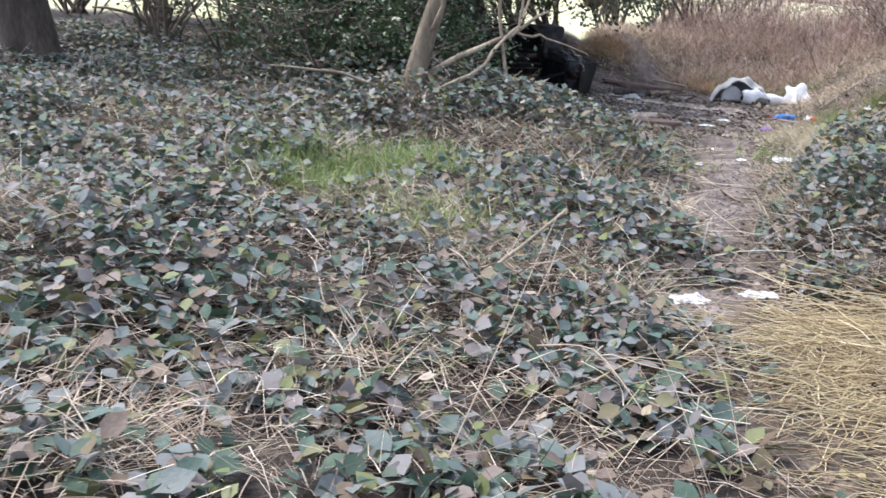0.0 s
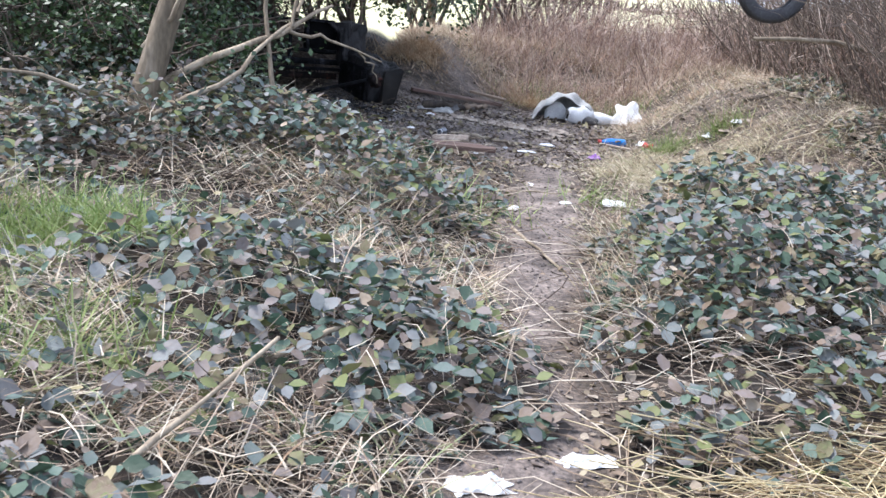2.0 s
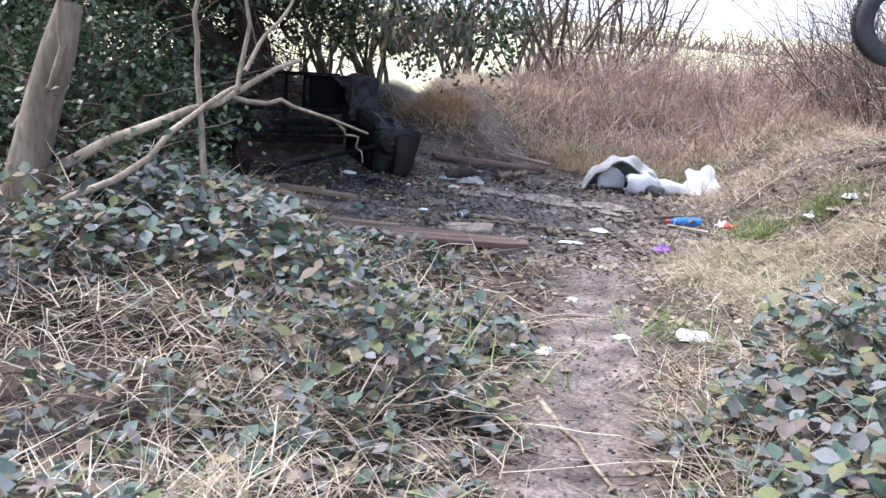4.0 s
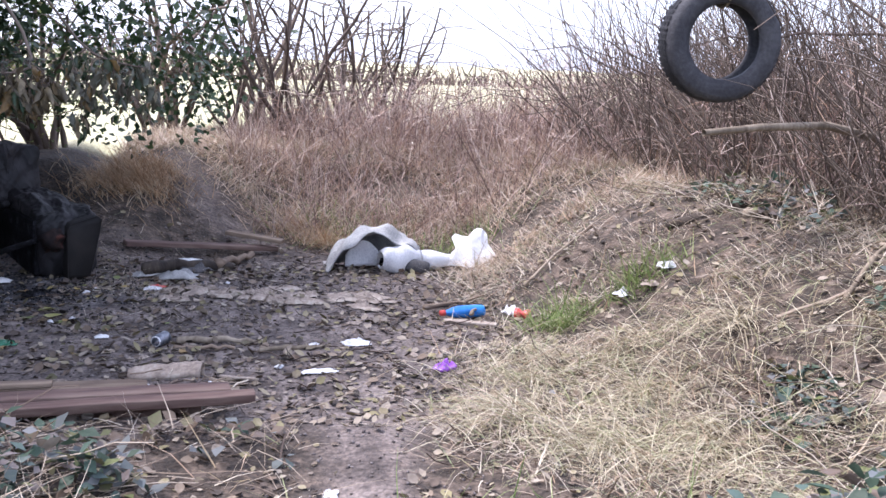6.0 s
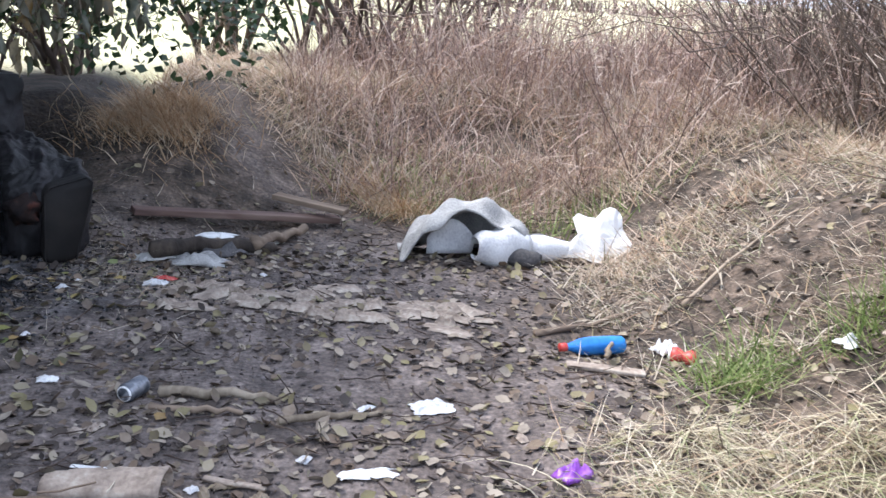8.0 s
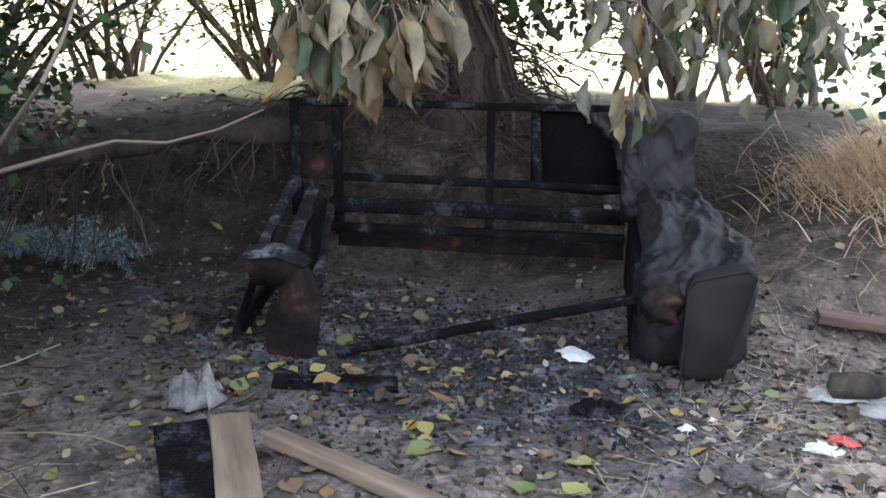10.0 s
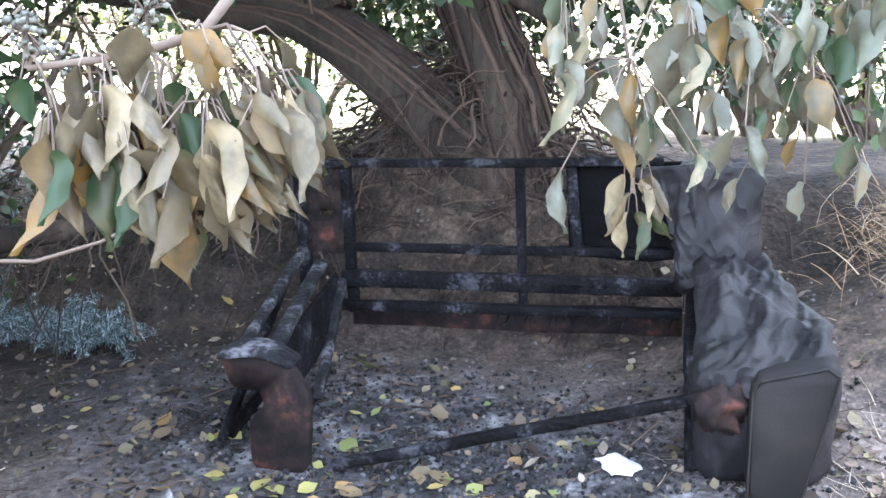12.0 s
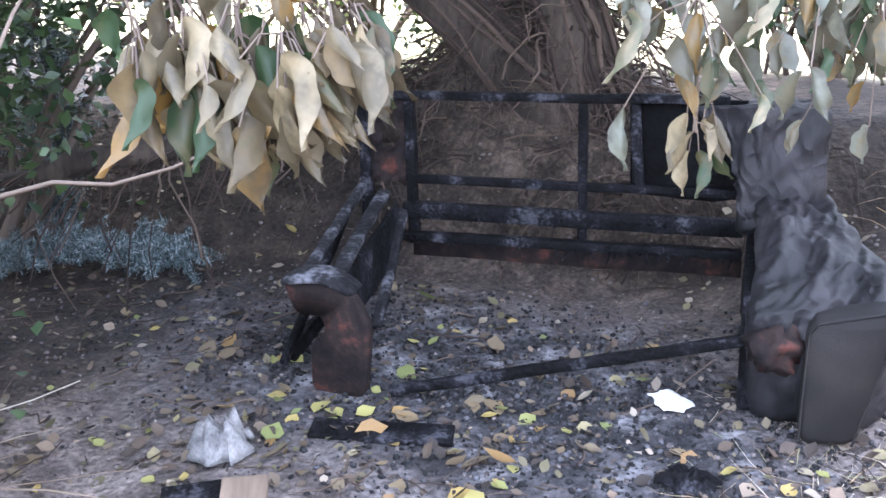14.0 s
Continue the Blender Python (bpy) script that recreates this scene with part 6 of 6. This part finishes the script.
# ---------------------------------------------------------------- cut fir branch by the bank
def fir_branch(label, at, turn, spine, sprays, spray, count):
    """A bough: a stem along spine, side sprays of the given length, and needles."""
    t = thing("cut_fir_branch", label, "branch", at, turn)
    q, u = np.array(spine), np.linspace(0, 1, 9)
    l = np.stack([np.interp(u, np.linspace(0, 1, len(q)), q[:, i]) for i in range(3)], 1)
    part("stem", tubes("stem", l[None], np.linspace(0.014, 0.005, 9)[None], 6), M_BARK, t)
    s = rng.uniform(0, 1, sprays)
    base = np.stack([np.interp(s, u, l[:, i]) for i in range(3)], 1) + rng.normal(0, 0.012, (sprays, 3))
    sp = arcs(base, rng.normal(0, 1.2, sprays) + np.where(rng.uniform(0, 1, sprays) < 0.5, 0.9, -0.9), rng.uniform(0.5, 1.2, sprays) * spray, rng.uniform(-0.2, 0.75, sprays), rng.uniform(0, 0.3, sprays), k=7)
    part("twigwork", tubes("twigwork", sp, np.full((1, 7), 0.0022), 4), M_BARK, t)["kind"] = "stuff"
    pts = np.repeat(sp.reshape(-1, 3), count, axis=0)
    pts = pts + rng.normal(0, 0.009, pts.shape)
    needle = ([(-0.09, 0, 0), (0.09, 0, 0), (0.05, 0.7, 0.02), (0, 1, 0.03), (-0.05, 0.7, 0.02)], [(0, 1, 2, 3, 4)])
    part("needles", baked("needles", needle, pts, turns(len(pts), 0.9), rng.uniform(0.016, 0.034, len(pts))), M_FIR, t, "blue-green needles with frosted tips")["kind"] = "stuff"
    return t


fir_branch("cut blue-green fir branch lying by the bank", (-2.4, 12.82, hz(-2.4, 12.82)), (0, 0, 48), ((-0.6, 0, 0.10), (-0.2, 0.02, 0.13), (0.1, 0, 0.11), (0.3, 0.03, 0.05)), 190, 0.16, 34)
fir_branch("dark blue-green fir bough leaning on the earth bank", (-2.85, 12.85, hz(-2.85, 12.85)), (0, 0, 30), ((-0.1, 0.1, 0.05), (-0.05, 0.05, 0.4), (0.05, 0.0, 0.75), (0.1, -0.05, 1.0)), 90, 0.2, 22)


# ---------------------------------------------------------------- wilted branches that hang before the sofa
def leaf_mesh(name, bend, fold, width, wave, twist, mat):
    """A long pointed wilted leaf about one long, folded along its rib, hanging along -z from its stalk."""
    v, f = [], []
    rows = 12
    for i in range(rows + 1):
        t = i / rows
        w = 1.15 * width * (math.sin(math.pi * min(1, t ** 0.75 * 0.93 + 0.05)) ** 0.85) * (1 - t ** 5) * (1 + 0.12 * math.sin(13 * t + fold * 9))
        a = twist * t
        for s in (-1, -0.6, 0, 0.6, 1):
            x, y = s * w, fold * abs(s) * w + wave * math.sin(8 * t + 2.5 * s) + 0.10 * s * wave * 20 * w
            v.append((x * math.cos(a) - y * math.sin(a), x * math.sin(a) + y * math.cos(a) + bend * t * t, -t))
    for i in range(rows):
        for j in range(4):
            a = i * 5 + j
            f.append((a, a + 1, a + 6, a + 5))
    me = raw_mesh(name, v, f)
    me.materials.append(mat)
    return me


# open flat leaves, then half-folded and rolled ones
LEAF_FORMS = ((0.15, 0.3, 0.29, 0.03, 0.3), (-0.2, 0.5, 0.26, 0.04, -0.5), (0.3, 0.7, 0.21, 0.05, 0.7), (-0.35, 1.2, 0.17, 0.05, -0.9), (0.4, 1.5, 0.15, 0.05, 1.1), (0.15, 2.0, 0.13, 0.04, 0.5), (-0.45, 1.2, 0.16, 0.06, -0.6), (0.3, 2.6, 0.11, 0.05, 1.2))
M_DULL = material("dull_green_leaf", [(0.04, 0.07, 0.035), (0.10, 0.115, 0.08), (0.06, 0.055, 0.035), (0.15, 0.16, 0.12), (0.24, 0.20, 0.125), (0.05, 0.085, 0.05), (0.12, 0.10, 0.065), (0.19, 0.205, 0.17), (0.20, 0.12, 0.035), (0.085, 0.08, 0.055)], per="object", rough=0.4, fine=2.6, bump=0.12, through_light=0.35, share=0.26, spec=0.45)
WILT = [leaf_mesh("leaf", *form, M_WILT) for form in LEAF_FORMS]
DULL = [leaf_mesh("leaf", *form, M_DULL) for form in LEAF_FORMS]
ACROSS, AWAY = np.array((0.809, 0.588, 0.0)), np.array((-0.588, 0.809, 0.0))


def hanging_branch(label, stem, radius, nodes, leaves, berries=(), forms=WILT):
    """stem: line of the main twig; nodes: where its sprigs end; leaves: (place, way it hangs, length, kind, turn about its rib); berries: places of dry fruit heads."""
    o = np.array(stem[0], float)
    t = thing("hanging_branch", label, "branch", tuple(o))
    q, tt = np.array(stem, float), np.linspace(0, 1, 11)
    line = np.stack([np.interp(tt, np.linspace(0, 1, len(q)), q[:, i]) for i in range(3)], 1) - o
    line[1:-1] = (line[:-2] + 2 * line[1:-1] + line[2:]) / 4
    part("stem", tubes("stem", line[None], np.linspace(radius, radius * 0.3, 11)[None], 7), M_TWIG, t)
    w = np.linspace(0, 1, 7)[:, None]
    sprigs = []
    for tip in np.array(nodes) - o:
        root = line[4:][int(np.argmin(np.linalg.norm(line[4:] - tip, axis=1)))]
        sprigs.append(root + (tip - root) * w + np.array((0, 0, 0.03)) * np.sin(np.pi * w) + rng.normal(0, 0.004, (7, 3)) * np.sin(np.pi * w))
    part("sprigwork", tubes("sprigwork", np.array(sprigs), np.linspace(0.0028, 0.0014, 7)[None], 5), M_TWIG, t)["kind"] = "stuff"
    knots = np.concatenate([np.array(sprigs)[:, 2:].reshape(-1, 3), line[6:]])
    stalks = []
    for place, way, size, kind, turn in leaves:
        p = np.array(place) - o
        knot = knots[int(np.argmin(np.linalg.norm(knots - p - np.array((0, 0, 0.03)), axis=1)))]
        stalks.append([knot, (knot + p) / 2 + np.array((0, 0, 0.012)), p])
        d = Vector(way).normalized()
        side = d.cross(Vector(AWAY)).normalized()
        m = Matrix((side, side.cross(d), -d)).transposed().to_4x4()
        ob = new("leaf", forms[kind % len(forms)])
        ob.parent = t
        ob.matrix_local = Matrix.Translation(p) @ m @ pose(0, 0, 0, 0, 0, turn) @ Matrix.Diagonal((size, size, size, 1))
    part("stalkwork", tubes("stalkwork", np.array(stalks), np.full((1, 3), 0.0011), 4), M_TWIG, t)["kind"] = "stuff"
    for b in berries:
        heads = rng.normal(0, 1, (34, 3))
        heads /= np.linalg.norm(heads, axis=1, keepdims=True)
        heads *= rng.uniform(0.012, 0.026, (34, 1))
        c = np.array(b) - o
        rays = np.stack([np.broadcast_to(c, heads.shape), c + heads * 0.5, c + heads], 1)
        head = part("fruit_head", tubes("fruit_head", rays, np.full((1, 3), 0.0008), 3), M_TWIG, t, "dry round ivy fruit head")
        part("fruit", baked("fruit", CLOD, c + heads, turns(34, 0.8), rng.uniform(0.0035, 0.0055, 34)), M_FRUIT, head)["kind"] = "stuff"
    return t


M_FRUIT = material("dry_ivy_fruit", [(0.05, 0.055, 0.045), (0.11, 0.115, 0.095), (0.18, 0.18, 0.15)], per="island", rough=0.8)
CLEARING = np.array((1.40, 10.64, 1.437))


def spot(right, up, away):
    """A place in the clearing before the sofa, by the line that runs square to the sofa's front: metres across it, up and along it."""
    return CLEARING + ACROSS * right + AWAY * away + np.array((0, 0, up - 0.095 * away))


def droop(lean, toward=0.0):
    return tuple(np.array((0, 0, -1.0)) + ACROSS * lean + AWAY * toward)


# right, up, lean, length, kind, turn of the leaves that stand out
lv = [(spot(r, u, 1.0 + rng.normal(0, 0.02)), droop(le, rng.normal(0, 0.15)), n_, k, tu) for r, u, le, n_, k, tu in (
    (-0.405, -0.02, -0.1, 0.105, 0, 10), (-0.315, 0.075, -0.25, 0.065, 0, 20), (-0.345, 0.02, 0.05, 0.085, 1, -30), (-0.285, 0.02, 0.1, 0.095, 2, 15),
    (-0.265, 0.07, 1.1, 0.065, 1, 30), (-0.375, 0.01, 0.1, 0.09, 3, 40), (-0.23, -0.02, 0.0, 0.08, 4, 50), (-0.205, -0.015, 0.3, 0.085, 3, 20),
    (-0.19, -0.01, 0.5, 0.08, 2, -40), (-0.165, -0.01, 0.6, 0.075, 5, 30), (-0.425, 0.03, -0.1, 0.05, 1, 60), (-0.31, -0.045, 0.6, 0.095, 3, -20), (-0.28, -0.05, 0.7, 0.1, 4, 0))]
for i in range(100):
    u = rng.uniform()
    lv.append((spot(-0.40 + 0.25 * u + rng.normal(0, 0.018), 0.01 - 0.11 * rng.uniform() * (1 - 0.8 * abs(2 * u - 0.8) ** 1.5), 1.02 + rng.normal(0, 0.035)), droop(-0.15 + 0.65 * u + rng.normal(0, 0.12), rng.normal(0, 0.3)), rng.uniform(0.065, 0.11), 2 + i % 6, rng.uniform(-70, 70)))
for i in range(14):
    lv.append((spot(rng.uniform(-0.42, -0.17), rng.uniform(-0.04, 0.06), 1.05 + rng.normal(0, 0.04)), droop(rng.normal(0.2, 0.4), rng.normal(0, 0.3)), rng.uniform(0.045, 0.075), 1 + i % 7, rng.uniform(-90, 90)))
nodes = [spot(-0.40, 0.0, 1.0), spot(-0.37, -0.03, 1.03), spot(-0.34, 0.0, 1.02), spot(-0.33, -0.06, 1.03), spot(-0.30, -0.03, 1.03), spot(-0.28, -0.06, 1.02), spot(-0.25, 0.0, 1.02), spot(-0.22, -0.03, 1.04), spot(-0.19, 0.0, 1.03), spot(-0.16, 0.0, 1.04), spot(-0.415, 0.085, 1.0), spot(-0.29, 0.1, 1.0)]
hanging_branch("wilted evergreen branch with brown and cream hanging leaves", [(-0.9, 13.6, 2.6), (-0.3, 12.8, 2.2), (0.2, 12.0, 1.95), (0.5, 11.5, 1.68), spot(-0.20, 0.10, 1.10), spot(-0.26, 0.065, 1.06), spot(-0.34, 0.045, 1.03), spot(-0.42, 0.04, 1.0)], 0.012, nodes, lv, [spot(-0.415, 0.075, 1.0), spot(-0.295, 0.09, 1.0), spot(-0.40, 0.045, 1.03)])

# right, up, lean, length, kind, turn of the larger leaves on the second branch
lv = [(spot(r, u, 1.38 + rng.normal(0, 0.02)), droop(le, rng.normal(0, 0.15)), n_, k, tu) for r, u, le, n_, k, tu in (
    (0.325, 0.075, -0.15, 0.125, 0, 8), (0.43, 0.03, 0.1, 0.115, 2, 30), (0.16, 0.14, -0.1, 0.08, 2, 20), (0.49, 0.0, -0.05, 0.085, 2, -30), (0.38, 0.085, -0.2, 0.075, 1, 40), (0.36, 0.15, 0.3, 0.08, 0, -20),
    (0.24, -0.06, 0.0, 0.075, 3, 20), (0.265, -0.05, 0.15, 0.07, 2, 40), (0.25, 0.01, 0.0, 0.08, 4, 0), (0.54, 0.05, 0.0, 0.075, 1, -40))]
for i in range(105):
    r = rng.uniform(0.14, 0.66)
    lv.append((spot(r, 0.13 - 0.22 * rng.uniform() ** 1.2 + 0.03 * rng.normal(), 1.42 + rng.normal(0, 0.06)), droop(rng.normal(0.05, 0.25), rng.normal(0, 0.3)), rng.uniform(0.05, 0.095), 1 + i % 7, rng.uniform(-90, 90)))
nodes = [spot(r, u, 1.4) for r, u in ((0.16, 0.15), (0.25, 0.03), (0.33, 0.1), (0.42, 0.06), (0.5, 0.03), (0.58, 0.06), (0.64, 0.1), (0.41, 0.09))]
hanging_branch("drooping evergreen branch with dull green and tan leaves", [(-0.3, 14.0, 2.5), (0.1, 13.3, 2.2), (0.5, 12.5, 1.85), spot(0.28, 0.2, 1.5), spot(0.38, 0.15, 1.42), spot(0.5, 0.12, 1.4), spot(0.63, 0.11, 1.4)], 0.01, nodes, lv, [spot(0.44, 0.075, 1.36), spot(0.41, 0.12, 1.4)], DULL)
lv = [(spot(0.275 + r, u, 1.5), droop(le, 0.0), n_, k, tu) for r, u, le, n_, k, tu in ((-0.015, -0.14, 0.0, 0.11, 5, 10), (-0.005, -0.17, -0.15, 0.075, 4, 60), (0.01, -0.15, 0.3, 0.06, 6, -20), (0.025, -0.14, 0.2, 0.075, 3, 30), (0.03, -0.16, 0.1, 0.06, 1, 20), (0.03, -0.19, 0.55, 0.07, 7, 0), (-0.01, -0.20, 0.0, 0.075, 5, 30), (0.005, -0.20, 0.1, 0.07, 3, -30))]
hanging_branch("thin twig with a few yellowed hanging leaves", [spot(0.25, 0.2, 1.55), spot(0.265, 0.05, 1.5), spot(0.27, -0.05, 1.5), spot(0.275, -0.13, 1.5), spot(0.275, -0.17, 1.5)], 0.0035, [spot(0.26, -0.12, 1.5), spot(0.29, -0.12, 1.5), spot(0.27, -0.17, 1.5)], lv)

# ---------------------------------------------------------------- yellow leaves about the sofa
FALLEN = []
for b, c in ((0.3, 0.3), (0.6, 0.15), (0.15, 0.5)):
    me = raw_mesh("fallen_leaf", [(x, y, z + b * (y - 0.4) ** 2 + c * x * x) for x, y, z in LEAF_V], LEAF_F)
    me.materials.append(M_YELLOW)
    FALLEN.append(me)
for i in range(230):
    x, y = rng.uniform(-2.1, 1.3), rng.uniform(11.4, 13.5)
    if i % 2:
        x, y = rng.normal(-0.5, 0.55), rng.normal(12.35, 0.4)
    ob = new("fallen_leaf", FALLEN[i % 3])
    s = 0.035 + 0.075 * rng.uniform() ** 1.5
    ob.matrix_world = Matrix.Translation((x, y, hz(x, y) + 0.008)) @ pose(0, 0, 0, rng.normal(0, 14), rng.normal(0, 14), rng.uniform(0, 360)) @ Matrix.Diagonal((s, s, s, 1))
    tagged(ob, "yellowing fallen leaf lying on the soil", "leaf", "fallen leaves about the sofa")

# ---------------------------------------------------------------- far hedge across the field
n = 2600
hx = rng.uniform(-70, 90, n)
hy = 62 + 0.1 * hx + rng.normal(0, 1.5, n)
hl = rng.uniform(1.5, 4.2, n) * (0.7 + 0.3 * lumps(hx, hy, 12))
far = arcs(np.stack([hx, hy, np.zeros(n)], 1), rng.uniform(0, 6.28, n), hl, rng.uniform(0.7, 0.98, n), rng.uniform(0, 0.2, n), k=4, wander=0.08)
stuff("far_hedge", tubes("far_hedge", far, rng.uniform(0.03, 0.12, (n, 1)) * np.linspace(1, 0.4, 4), 3), M_TWIG, "distant leafless hedge across the field", "hedge")


# thick surface root along the bank beside the sofa
stick("surface_root", "thick brown root running along the earth bank", [(-2.75, 12.5, 0.45), (-2.46, 12.72, 0.52), (-2.02, 13.12, 0.62), (-1.62, 13.44, 0.66), (-1.42, 13.66, 0.64)], 0.045, 0.07, M_BARK, category="root")
n = 60
rb = np.stack([rng.uniform(-2.6, -1.3, n), np.zeros(n), np.zeros(n)], 1)
rb[:, 1] = 12.72 + (rb[:, 0] + 2.46) * 0.84
rb[:, 2] = 0.52 + (rb[:, 0] + 2.46) * 0.17
hr = arcs(rb, rng.uniform(3.6, 6.0, n), rng.uniform(0.15, 0.55, n), rng.uniform(-0.5, 0.1, n), rng.uniform(0.4, 0.9, n), k=7, wander=0.08)
hr[:, :, 2] = np.maximum(hr[:, :, 2], height(hr[:, :, 0], hr[:, :, 1]) + 0.004)
stuff("hanging_rootlets", tubes("hanging_rootlets", hr, rng.uniform(0.0015, 0.005, (n, 1)), 4), M_ROOT, "thin rootlets hanging down the earth bank", "roots")


# heap of dry twigs on the end of the planks
n = 30
wx, wy = rng.normal(1.3, 0.12, n), rng.normal(10.66, 0.08, n)
tw = arcs(np.stack([wx, wy, rng.uniform(0.03, 0.13, n)], 1), rng.uniform(0, 6.28, n), rng.uniform(0.06, 0.2, n), rng.normal(0.05, 0.1, n), rng.uniform(0.0, 0.15, n), k=6, wander=0.08)
stuff("twig_heap", tubes("twig_heap", tw, rng.uniform(0.0015, 0.0045, (n, 1)), 5), M_CANE, "small heap of pale dry twigs on the planks", "twigs")
